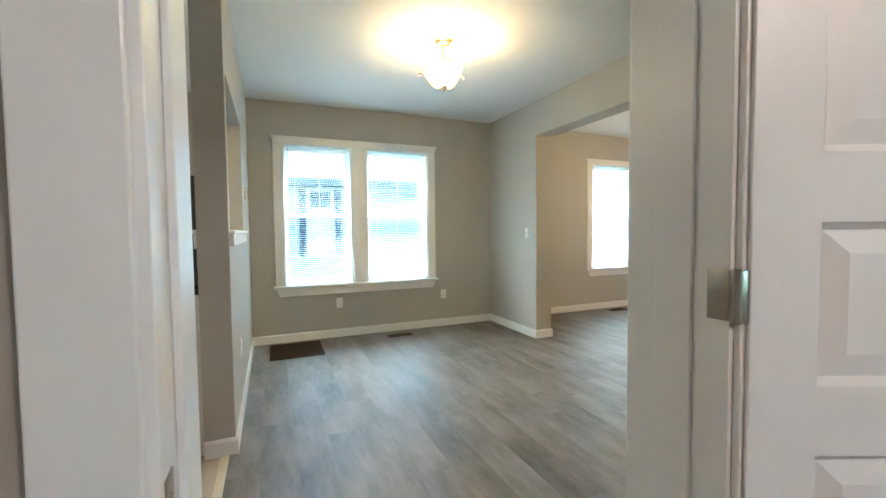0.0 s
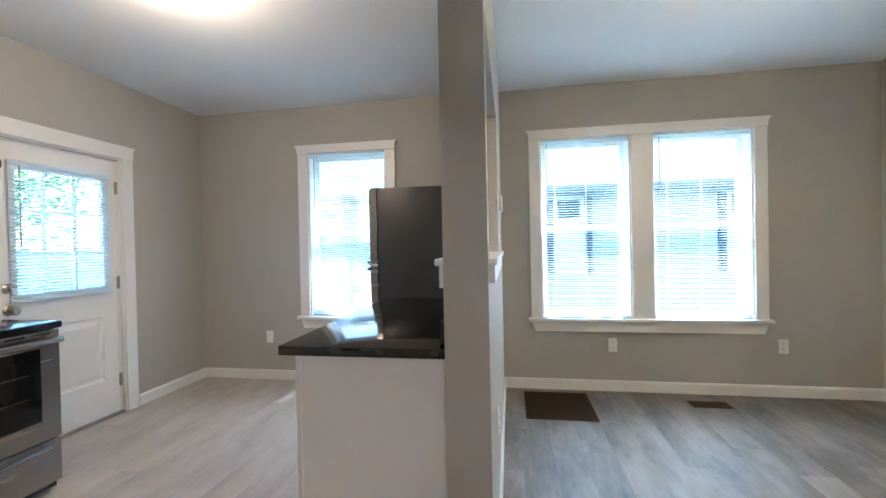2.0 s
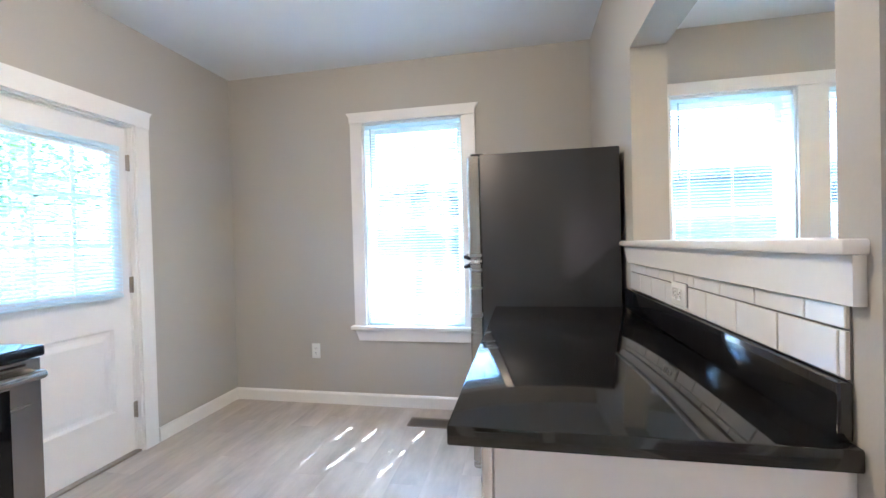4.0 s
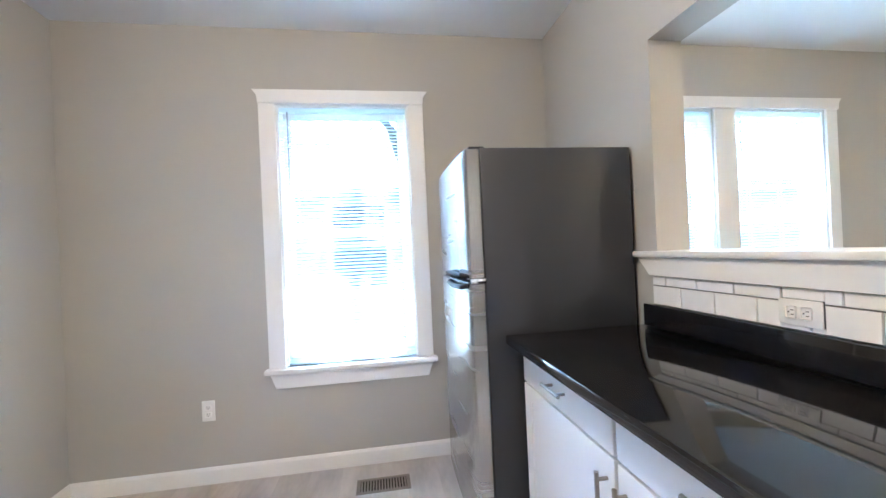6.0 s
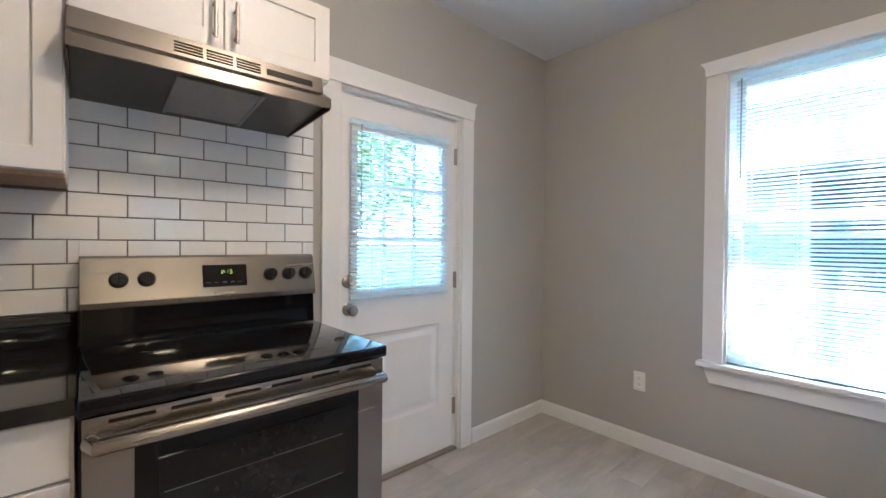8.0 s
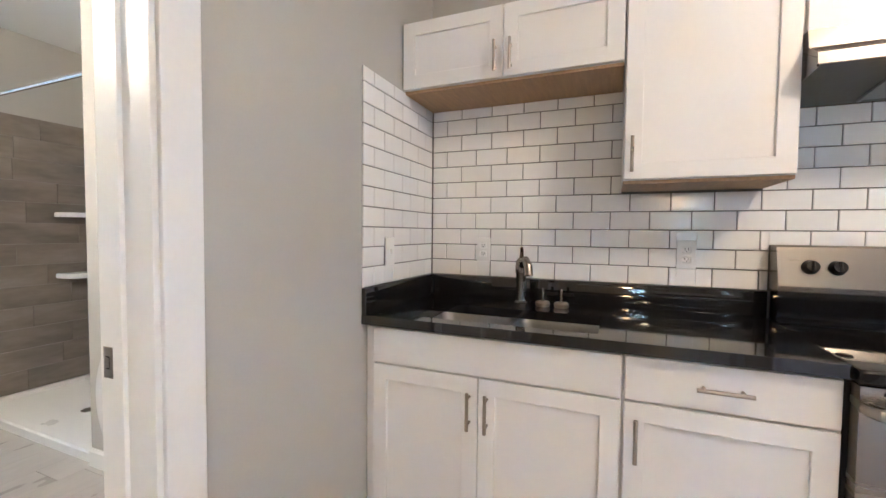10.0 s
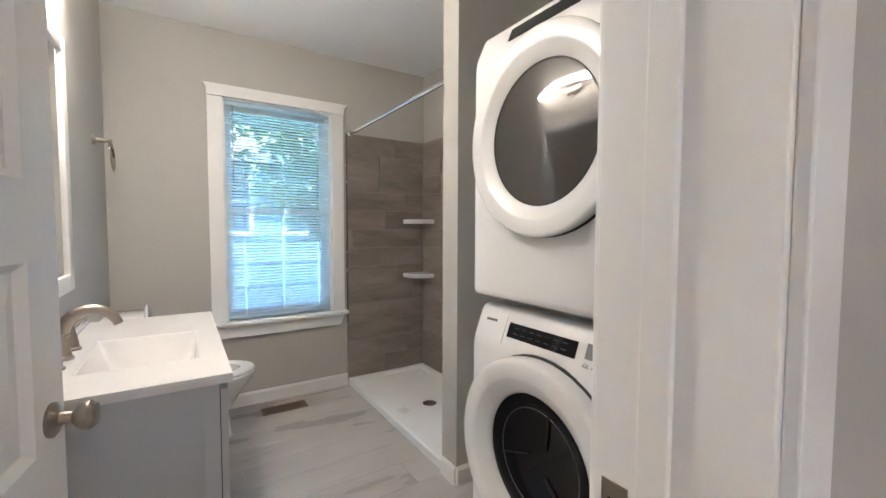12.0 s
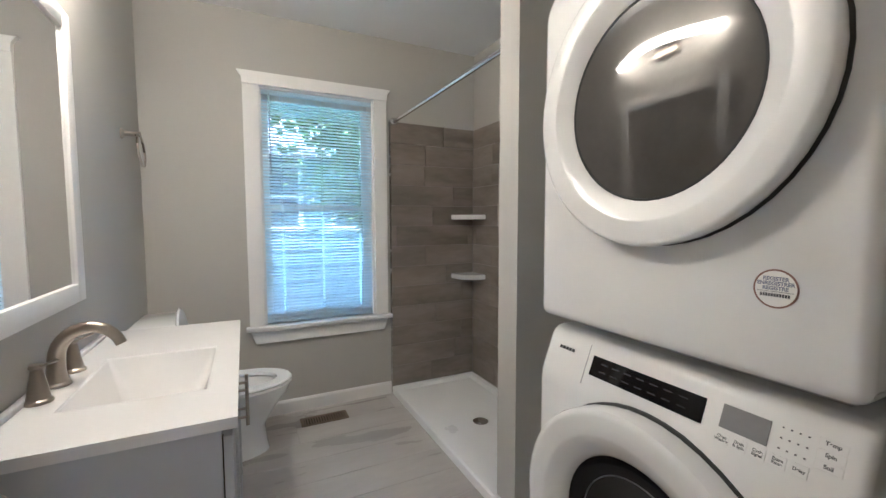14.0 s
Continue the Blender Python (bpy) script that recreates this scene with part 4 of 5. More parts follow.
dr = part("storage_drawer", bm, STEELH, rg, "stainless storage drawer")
bm = B()
box(bm, 0.06, -0.668, 0.238, W - 0.06, -0.646, 0.258, 0.006)
part("handle", bm, STEELH, dr)

# ---- range hood ----
hd = thing("range_hood", "stainless under-cabinet range hood above the range", "range hood", MW @ pose(2.044, 0, 0))
HW = 0.70
bm = B()
prism(bm, [(-0.002, 1.858), (-0.345, 1.858), (-0.355, 1.80), (-0.42, 1.762), (-0.422, 1.728), (-0.414, 1.728), (-0.412, 1.752), (-0.35, 1.782), (-0.32, 1.80), (-0.05, 1.80), (-0.012, 1.705), (-0.002, 1.705)], "x", 0.0, HW)
part("shell", bm, HOODM, hd, "brushed stainless shell", smooth=False)
for u0, u1 in ((0.0, 0.005), (HW - 0.005, HW)):
    bm = B()
    prism(bm, [(-0.013, 1.70), (-0.4135, 1.722), (-0.411, 1.751), (-0.35, 1.781), (-0.32, 1.799), (-0.05, 1.799)], "x", u0, u1)
    part("side_panel", bm, HOODM, hd, smooth=False)
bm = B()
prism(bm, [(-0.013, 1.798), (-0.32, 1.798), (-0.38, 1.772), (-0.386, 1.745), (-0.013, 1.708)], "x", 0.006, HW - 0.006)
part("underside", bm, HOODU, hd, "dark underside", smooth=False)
UF = pose(0, -0.2, 1.7266, -5.7)
bm = B()
box(bm, 0.25, -0.15, -0.006, 0.49, 0.15, 0.001, 0.002, 2, UF)
for u in (0.243, 0.485):
    box(bm, u, -0.158, -0.009, u + 0.011, 0.158, 0.001, m=UF)
part("grease_filter", bm, mat("aluminium_mesh", (0.36, 0.35, 0.335), 0.5, 0.8, vary=0.4, scale=300, fine=600, bump=0.5), hd, "aluminium mesh grease filter")
HF = pose(0, -0.355, 1.80, -9.8)
for k in range(3):
    bm = B()
    for i in range(4):
        box(bm, 0.235 + k * 0.085, -0.0012, 0.010 + i * 0.0095, 0.235 + k * 0.085 + 0.075, 0.003, 0.0152 + i * 0.0095, m=HF)
    part("vent_grille", bm, SLOT, hd, smooth=False)
bm = B()
box(bm, 0.50, -0.0025, 0.014, 0.66, 0.004, 0.036, 0.001, 1, HF)
part("switch_panel", bm, BLACKPLASTIC, hd, "black fan and light switches")

# ---- dining light ----
dl = thing("ceiling_light", "semi-flush ceiling light with a lit frosted bowl and brass arms", "ceiling light", pose(1.39, 2.71, 0))
bm = B()
lathe(bm, [(0, H - 0.001), (0.068, H - 0.001), (0.07, H - 0.012), (0.055, H - 0.022), (0.05, H - 0.032), (0.02, H - 0.04), (0, H - 0.04)], 32)
part("canopy", bm, BRASS, dl)
bm = B()
cyl(bm, (0, 0, H - 0.04), (0, 0, H - 0.36), 0.007, n=14)
lathe(bm, [(0, 2.235), (0.006, 2.238), (0.010, 2.248), (0.006, 2.256), (0.022, 2.262), (0.026, 2.272), (0.012, 2.282), (0, 2.284)], 20)
part("stem", bm, BRASS, dl)
bm = B()
lathe(bm, [(0.008, 2.278), (0.04, 2.282), (0.08, 2.306), (0.108, 2.34), (0.124, 2.378), (0.136, 2.40), (0.132, 2.40), (0.118, 2.378), (0.103, 2.342), (0.077, 2.312), (0.04, 2.289), (0.008, 2.285)], 40)
part("bowl", bm, BOWL, dl, "lit frosted glass bowl")
for k in range(3):
    a = radians(20 + 120 * k)
    bm = B()
    pts = []
    for r, z in ((0.012, 2.262), (0.06, 2.266), (0.095, 2.292), (0.13, 2.335), (0.15, 2.372), (0.172, 2.39), (0.198, 2.388), (0.206, 2.378)):
        pts.append((r * math.cos(a), r * math.sin(a), z))
    tube(bm, pts, [0.006, 0.006, 0.006, 0.006, 0.006, 0.006, 0.007, 0.009], 10)
    part("arm", bm, BRASS, dl, "scrolled brass arm")
for k in range(3):
    a = radians(80 + 120 * k)
    bm = B()
    tube(bm, [(0.045 * math.cos(a), 0.045 * math.sin(a), H - 0.03), (0.05 * math.cos(a), 0.05 * math.sin(a), H - 0.075), (0.058 * math.cos(a), 0.058 * math.sin(a), H - 0.085)], 0.004, 8)
    part("hook", bm, BRASS, dl)

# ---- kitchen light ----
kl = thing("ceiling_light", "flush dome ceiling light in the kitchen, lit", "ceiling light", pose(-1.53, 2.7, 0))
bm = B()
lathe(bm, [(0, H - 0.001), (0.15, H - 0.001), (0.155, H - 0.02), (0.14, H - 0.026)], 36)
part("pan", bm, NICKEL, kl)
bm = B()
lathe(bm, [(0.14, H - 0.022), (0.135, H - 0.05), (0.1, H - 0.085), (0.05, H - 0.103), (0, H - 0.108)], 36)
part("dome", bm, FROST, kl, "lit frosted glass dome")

# Unseen fixture added to go with the lamp in the bedroom.
copy_thing(kl, pose(1.3, -1.6, 0))["label"] = "unseen dome ceiling light added to brighten the bedroom"

# ---- ceiling fan ----
fan = thing("ceiling_fan", "ceiling fan with five dark blades and three lit shades", "ceiling fan", pose(4.7, 2.68, 0))
bm = B()
lathe(bm, [(0, H - 0.001), (0.07, H - 0.001), (0.068, H - 0.03), (0.03, H - 0.06), (0.014, H - 0.065), (0.014, H - 0.15), (0, H - 0.15)], 28)
part("canopy", bm, NICKEL, fan)
bm = B()
lathe(bm, [(0, H - 0.15), (0.05, H - 0.15), (0.105, H - 0.175), (0.12, H - 0.21), (0.115, H - 0.25), (0.07, H - 0.275), (0.05, H - 0.30), (0.06, H - 0.34), (0.04, H - 0.36), (0, H - 0.365)], 32)
part("motor", bm, NICKEL, fan)
for k in range(5):
    a = 100 + 72 * k
    bm = B()
    prism(bm, [(0.14, -0.045), (0.2, -0.06), (0.6, -0.068), (0.655, -0.045), (0.665, 0), (0.655, 0.045), (0.6, 0.068), (0.2, 0.06), (0.14, 0.045)], "z", H - 0.268, H - 0.262)
    bmesh.ops.transform(bm, matrix=Matrix.Translation((0, 0, H - 0.265)) @ pose(0, 0, 0, 0, 0, a) @ pose(0, 0, 0, 3) @ Matrix.Translation((0, 0, -(H - 0.265))), verts=bm.verts)
    bl = part("blade", bm, DARKBLADE, fan, "dark wooden blade")
    bm = B()
    box(bm, 0.06, -0.02, H - 0.262, 0.2, 0.02, H - 0.256, 0.002, 1, pose(0, 0, 0, 0, 0, a))
    part("blade_iron", bm, NICKEL, bl)
for k in range(3):
    a = radians(40 + 120 * k)
    c, s = math.cos(a), math.sin(a)
    bm = B()
    tube(bm, [(0.03 * c, 0.03 * s, H - 0.34), (0.09 * c, 0.09 * s, H - 0.35), (0.10 * c, 0.10 * s, H - 0.36)], 0.01, 10)
    arm = part("lamp_arm", bm, NICKEL, fan)
    bm = B()
    m = Matrix.Translation((0.10 * c, 0.10 * s, H - 0.355)) @ Matrix.Rotation(radians(28), 4, Vector((-s, c, 0)).normalized() * -1)
    lathe(bm, [(0.022, 0.0), (0.036, -0.02), (0.064, -0.06), (0.08, -0.115), (0.074, -0.13), (0.069, -0.125), (0.058, -0.06), (0.03, -0.02), (0.0, -0.01)], 24, m)
    part("shade", bm, FROST, arm, "lit frosted glass shade")
bm = B()
for d in (-0.02, 0.025):
    cyl(bm, (d, 0, H - 0.36), (d, 0, H - 0.55 + d), 0.0015, n=6)
    lathe(bm, [(0, 0.012), (0.006, 0.006), (0.007, -0.008), (0, -0.014)], 10, Matrix.Translation((d, 0, H - 0.56 + d)))
part("pull_chains", bm, BRASS, fan)

# ---- washer and dryer ----
WY = -0.11
BY_0, BY_1 = -0.478, 0.243     # sides of both bodies
XF = -2.10


def front_ring(bm, cy, cz, prof, n=48):
    """A turned body whose axis points out of the appliance fronts; (radius, how far out)."""
    return lathe(bm, prof, n, Matrix.Translation((XF, cy, cz)) @ pose(0, 0, 0, 0, 90, 0))


def appliance_body(bm, outline, y0, y1, r=0.022, n=5):
    """A pressed-steel cabinet: a rounded outline in x and z, drawn out along y with softly rounded sides."""
    def inset(poly, d):
        out = []
        for k in range(len(poly)):
            a, b, c = (Vector(poly[k - 1]), Vector(poly[k]), Vector(poly[(k + 1) % len(poly)]))
            e, f = (b - a).normalized(), (c - b).normalized()
            p, q = Vector((-e.y, e.x)), Vector((-f.y, f.x))
            out.append(b + (p + q) * (d / (1 + p.dot(q))))
        return out
    poly = []
    for k in range(len(outline)):
        a, b, c = (Vector(outline[k - 1]), Vector(outline[k]), Vector(outline[(k + 1) % len(outline)]))
        cut = min(0.026, (a - b).length * 0.48, (c - b).length * 0.48)
        p, q = b + (a - b).normalized() * cut, b + (c - b).normalized() * cut
        for t in (0, 0.25, 0.5, 0.75, 1):
            poly.append(p * (1 - t) ** 2 + b * 2 * t * (1 - t) + q * t * t)
    rings = [(y0 + r * (1 - math.sin(radians(90 * k / n))), r * (1 - math.cos(radians(90 * k / n)))) for k in range(n, -1, -1)]
    rings = rings + [(y0 + y1 - y, d) for y, d in reversed(rings)]
    rows = [[bm.verts.new((p.x, y, p.y)) for p in inset(poly, d)] for y, d in rings]
    for a, b in zip(rows, rows[1:]):
        for k in range(len(a)):
            bm.faces.new((a[k - 1], a[k], b[k], b[k - 1]))
    bm.faces.new(rows[0])
    bm.faces.new(rows[-1][::-1])
    bmesh.ops.recalc_face_normals(bm, faces=bm.faces)


wa = thing("washing_machine", "white front-loading washing machine under the dryer", "washing machine", pose(0, 0, 0))
bm = B()
appliance_body(bm, [(-2.86, 0.012), (XF, 0.012), (XF, 0.86), (XF - 0.047, 0.980), (XF - 0.07, 0.995), (-2.86, 0.995)], BY_0, BY_1)
part("body", bm, ENAMEL, wa)
bm = B()
front_ring(bm, WY, 0.55, [(0.328, -0.004), (0.328, 0.003), (0.318, 0.008), (0.318, -0.004)])
part("door_gasket", bm, RUBBER, wa)
bm = B()
front_ring(bm, WY, 0.55, [(0.320, 0.0), (0.327, 0.025), (0.329, 0.055), (0.326, 0.064), (0.319, 0.069), (0.310, 0.071), (0.268, 0.068), (0.26, 0.065), (0.222, 0.042), (0.213, 0.034), (0.209, 0.024), (0.208, 0.0)])
wd = part("door", bm, ENAMEL, wa, "white glossy door ring")
bm = B()
front_ring(bm, WY, 0.55, [(0.214, 0.022), (0.206, 0.024), (0.16, 0.014), (0.10, 0.006), (0, 0.003)])
part("door_glass", bm, BLACKGLASS, wd, "dark bowl glass")
bm = B()
front_ring(bm, WY, 0.55, [(0.1605, 0.0145), (0.1615, 0.0172), (0.163, 0.0172), (0.164, 0.0145)])
part("drum_rim", bm, SINKSTEEL, wd, "bright steel drum rim")
for k in range(3):
    a = radians(60 + 120 * k)
    bm = B()
    tube(bm, [(XF - 0.003 + 0.012, WY + 0.05 * math.cos(a), 0.55 + 0.05 * math.sin(a)), (XF + 0.016, WY + 0.17 * math.cos(a + 0.25), 0.55 + 0.17 * math.sin(a + 0.25))], 0.004, 8)
    part("drum_vane", bm, BLACKPLASTIC, wd)
SL = pose(XF - 0.0024, 0, 0.8685, 0, 0, 0) @ pose(0, 0, 0, 0, -22, 0)   # sloped fascia: z runs up it


def fascia(bm, y0, y1, z0, z1, t=0.0015, bev=0.0):
    return box(bm, -0.002, y0, z0, t, y1, z1, bev, 1, SL)


bm = B()
fascia(bm, -0.295, 0.0, 0.035, 0.087, 0.002, 0.0008)
pn = part("control_strip", bm, BLACKGLASS, wa, "black touch control strip")
bm = B()
for i in range(7):
    for z in (0.05, 0.07):
        fascia(bm, -0.265 + i * 0.035, -0.245 + i * 0.035, z, z + 0.003, 0.0024)
part("legend", bm, DIMTEXT, pn, smooth=False)
bm = B()
fascia(bm, 0.032, 0.112, 0.045, 0.09)
part("screen", bm, LCD, wa, "grey blank screen")
TEXT_UP = Matrix(((0, 0, 1, 0), (1, 0, 0, 0), (0, 1, 0, 0), (0, 0, 0, 1)))   # reads from the room


def lettering(name, text, size, m, material, parent):
    """Words in the built-in font as a flat mesh."""
    c = bpy.data.curves.new(name, "FONT")
    c.body, c.size, c.align_x, c.align_y, c.space_line = text, size, "CENTER", "CENTER", 0.85
    c.offset = size * 0.035
    tmp = bpy.data.objects.new(name, c)
    me = bpy.data.meshes.new_from_object(tmp)
    bpy.data.objects.remove(tmp)
    me.transform(m @ TEXT_UP)
    me.materials.clear()
    me.materials.append(material)
    ob = new(name, me)
    ob.parent = parent
    return ob


for i, words in enumerate(("Clean\nWasher", "Drain\n& Spin", "Cycle\nSignal", "Extra\nRinse", "Delay")):
    bm = B()
    y = 0.03 + i * 0.03
    fascia(bm, y, y + 0.024, 0.016 + 0.001 * i, 0.036 + 0.001 * i, 0.0009, 0.0003)
    bt = part("button", bm, ENAMEL, wa)
    lettering("legend", words, 0.0075, SL @ pose(0.0012, y + 0.012, 0.026 + 0.001 * i), DARKTEXT, bt)
for i, words in enumerate(("Soil", "Spin", "Temp")):
    bm = B()
    z = 0.045 + i * 0.018
    fascia(bm, 0.178, 0.214, z, z + 0.014, 0.0009, 0.0003)
    bt = part("button", bm, ENAMEL, wa)
    lettering("legend", words, 0.0088, SL @ pose(0.0012, 0.196, z + 0.007), DARKTEXT, bt)
bm = B()
for i in range(4):
    for j in range(3):
        fascia(bm, 0.128 + i * 0.012, 0.1305 + i * 0.012, 0.05 + j * 0.018, 0.0525 + j * 0.018, 0.0018)
part("indicator_dots", bm, DARKTEXT, wa, smooth=False)
bm = B()
for i in range(5):
    fascia(bm, -0.42 + i * 0.012, -0.412 + i * 0.012, 0.074, 0.083, 0.0018)
part("maker_mark", bm, DARKTEXT, wa, smooth=False)
bm = B()
fascia(bm, -0.313, -0.3115, 0.005, 0.11, 0.0012)
part("dispenser_joint", bm, GREYTEXT, wa, smooth=False)

dy = thing("clothes_dryer", "white front-loading clothes dryer stacked on the washer", "clothes dryer", pose(0, 0, 0))
bm = B()
appliance_body(bm, [(-2.86, 1.03), (XF, 1.03), (XF, 1.885), (XF - 0.045, 1.985), (XF - 0.07, 1.993), (-2.86, 1.993)], BY_0, BY_1, 0.025)
part("body", bm, ENAMEL, dy)
# Grey block: silver bracket and the gap's shade in one colour.
bm = B()
box(bm, -2.8, WY - 0.3, 0.9955, XF - 0.11, WY + 0.3, 1.0295)
part("stacking_bracket", bm, mat("bracket_and_gap_shade", (0.34, 0.34, 0.35), 0.45, 0.3), dy, "grey metal stacking bracket filling the shaded gap")
bm = B()
front_ring(bm, WY, 1.565, [(0.313, -0.004), (0.313, 0.003), (0.304, 0.006), (0.304, -0.004)])
part("door_gasket", bm, RUBBER, dy)
bm = B()
front_ring(bm, WY, 1.565, [(0.306, 0.0), (0.312, 0.020), (0.3135, 0.040), (0.3115, 0.045), (0.307, 0.0485), (0.301, 0.0495), (0.262, 0.0475), (0.256, 0.0455), (0.226, 0.029), (0.218, 0.024), (0.213, 0.018), (0.212, 0.0)])
dd = part("door", bm, ENAMEL, dy, "white glossy door ring")
bm = B()
front_ring(bm, WY, 1.565, [(0.219, 0.020), (0.216, 0.024), (0.212, 0.024), (0.211, 0.018)])
part("door_seal", bm, RUBBER, dd)
bm = B()
front_ring(bm, WY, 1.565, [(0.212, 0.022), (0.16, 0.0238), (0.09, 0.0252), (0, 0.0258)])
part("door_glass", bm, DARKGLASS, dd, "smoky grey door glass")
bm = B()
box(bm, -0.002, -0.30, 0.03, 0.002, 0.0, 0.08, 0.0008, 1, pose(XF + 0.001, 0, 1.885) @ pose(0, 0, 0, 0, -24, 0))
part("control_strip", bm, BLACKGLASS, dy, "black touch control strip")
st = tagged(new("sticker"), "round white sticker with grey and blue print on the dryer", "sticker")
st.matrix_world = pose(XF + 0.0006, 0.122, 1.193)
bm = B()
lathe(bm, [(0, 0.0006), (0.033, 0.0006), (0.033, 0.0)], 32, pose(0, 0, 0, 0, 90, 0))
part("rim", bm, mat("rust_red_rim", (0.22, 0.12, 0.10), 0.5), st)
bm = B()
lathe(bm, [(0, 0.0010), (0.030, 0.0010), (0.030, 0.0004)], 32, pose(0, 0, 0, 0, 90, 0))
part("face", bm, PLATE, st)
PRINT = mat("blue_grey_print", (0.20, 0.22, 0.31), 0.5)
for words, z in (("REGISTER", 0.0165), ("ENREGISTRER", 0.0085), ("REGISTRE", 0.0005)):
    lettering("print", words, 0.0088, pose(0.0013, 0, z), PRINT, st)
bm = B()
box(bm, 0.0009, -0.026, -0.0052, 0.0013, 0.026, -0.0045)
for k in range(11):
    box(bm, 0.0009, -0.022 + k * 0.004, -0.0135, 0.0013, -0.019 + k * 0.004, -0.008)
part("number_bar", bm, DARKTEXT, st, smooth=False)
bm = B()
tube(bm, [(-2.3, 0.245, 1.0), (-2.2, 0.27, 1.005), (-2.12, 0.285, 0.992), (-2.10, 0.30, 0.955)], 0.014, 12)
tagged(link("drain_hose", bm, PLATE, None, True), "white plastic hose end behind the machines", "hose")

# ---- vanity ----
VY0, VY1, VXF = -1.61, -0.562, -1.28
va = thing("vanity", "pale grey painted vanity cabinet with nickel pulls", "vanity", pose(0, 0, 0))
bm = B()
box(bm, -1.245, VY0 + 0.012, 0.0, XB - 0.002, VY1 - 0.012, 0.68)
box(bm, -1.245, VY1 - 0.032, 0.68, XB - 0.002, VY1 - 0.012, 0.822)
box(bm, -1.245, VY0 + 0.012, 0.68, XB - 0.002, VY0 + 0.032, 0.822)
box(bm, -1.245, VY0 + 0.032, 0.68, -1.225, VY1 - 0.032, 0.822)
part("carcass", bm, VANITYP, va, smooth=False)
for a, b in ((-1.245, -1.205), (-0.83, XB - 0.004)):
    bm = B()
    box(bm, a, VY1 - 0.012, 0.0, b, VY1 - 0.006, 0.822)
    part("stile", bm, VANITYP, va, smooth=False)
# Dark strip: the shade between stile and door put into colour.
bm = B()
box(bm, -1.2478, VY1 - 0.03, 0.09, -1.2453, VY1 - 0.0105, 0.80)
part("gap_shade_strip", bm, SLOT, va, smooth=False)
MV = facing("east", -1.245, 0)
for u0, u1, hu in ((-(VY1 - 0.014), 1.085, 1.05), (1.087, -(VY0 + 0.014), 1.122)):
    bm = B()
    g = 0.002
    bm.free()
    bm = wall_bm("y", -0.022, -0.003, u0 + g, u1 - g, 0.09, 0.80, [(u0 + 0.06, u1 - 0.06, 0.15, 0.74)])
    bmesh.ops.transform(bm, matrix=MV, verts=bm.verts)
    d = part("door", bm, VANITYP, va, smooth=False)
    bm = B()
    box(bm, u0 + 0.059, -0.014, 0.149, u1 - 0.059, -0.004, 0.741)
    bmesh.ops.transform(bm, matrix=MV, verts=bm.verts)
    part("panel", bm, VANITYP, d, smooth=False)
    bm = B()
    cyl(bm, (hu, -0.054, 0.60), (hu, -0.054, 0.755), 0.006, n=14)
    for z in (0.63, 0.725):
        cyl(bm, (hu, -0.022, z), (hu, -0.054, z), 0.005, n=12)
    bmesh.ops.transform(bm, matrix=MV, verts=bm.verts)
    part("bar_pull", bm, NICKEL, d, "brushed nickel bar pull")
vt = thing("washbasin", "white cultured marble vanity top with an integral basin", "sink", pose(0, 0, 0))
BX0, BX1, BY0, BY1 = -1.205, -0.885, -1.20, -0.775
bm = wall_bm("z", 0.823, 0.85, VXF, XB - 0.002, VY0, VY1, [(BX0, BX1, BY0, BY1)])
part("slab", bm, MARBLE, vt, smooth=False)
bm = B()


def rrect(x0, x1, y0, y1, r, z):
    out = []
    for cx, cy, a0 in ((x1 - r, y1 - r, 0), (x0 + r, y1 - r, 90), (x0 + r, y0 + r, 180), (x1 - r, y0 + r, 270)):
        for k in range(5):
            a = radians(a0 + 90 * k / 4)
            out.append(bm.verts.new((cx + r * math.cos(a), cy + r * math.sin(a), z)))
    return out


rows = [rrect(BX0 - 0.004, BX1 + 0.004, BY0 - 0.004, BY1 + 0.004, 0.006, 0.8503), rrect(BX0 + 0.004, BX1 - 0.004, BY0 + 0.004, BY1 - 0.004, 0.012, 0.846),
        rrect(BX0 + 0.02, BX1 - 0.035, BY0 + 0.03, BY1 - 0.02, 0.03, 0.77), rrect(BX0 + 0.045, BX1 - 0.065, BY0 + 0.07, BY1 - 0.07, 0.05, 0.715), rrect(BX0 + 0.1, BX1 - 0.11, BY0 + 0.15, BY1 - 0.15, 0.04, 0.703)]
for a, b in zip(rows, rows[1:]):
    for i in range(len(a)):
        j = (i + 1) % len(a)
        bm.faces.new((a[i], a[j], b[j], b[i]))
bm.faces.new(rows[-1])
bmesh.ops.recalc_face_normals(bm, faces=bm.faces)
bs = part("basin", bm, MARBLE, vt)
bm = B()
lathe(bm, [(0, 0.707), (0.02, 0.707), (0.024, 0.703)], 20, Matrix.Translation((-1.03, -0.985, 0)))
part("drain", bm, NICKEL, bs)
bm = B()
box(bm, XB - 0.022, VY0, 0.8505, XB - 0.002, VY1, 0.865, 0.003)
part("rear_lip", bm, MARBLE, vt)

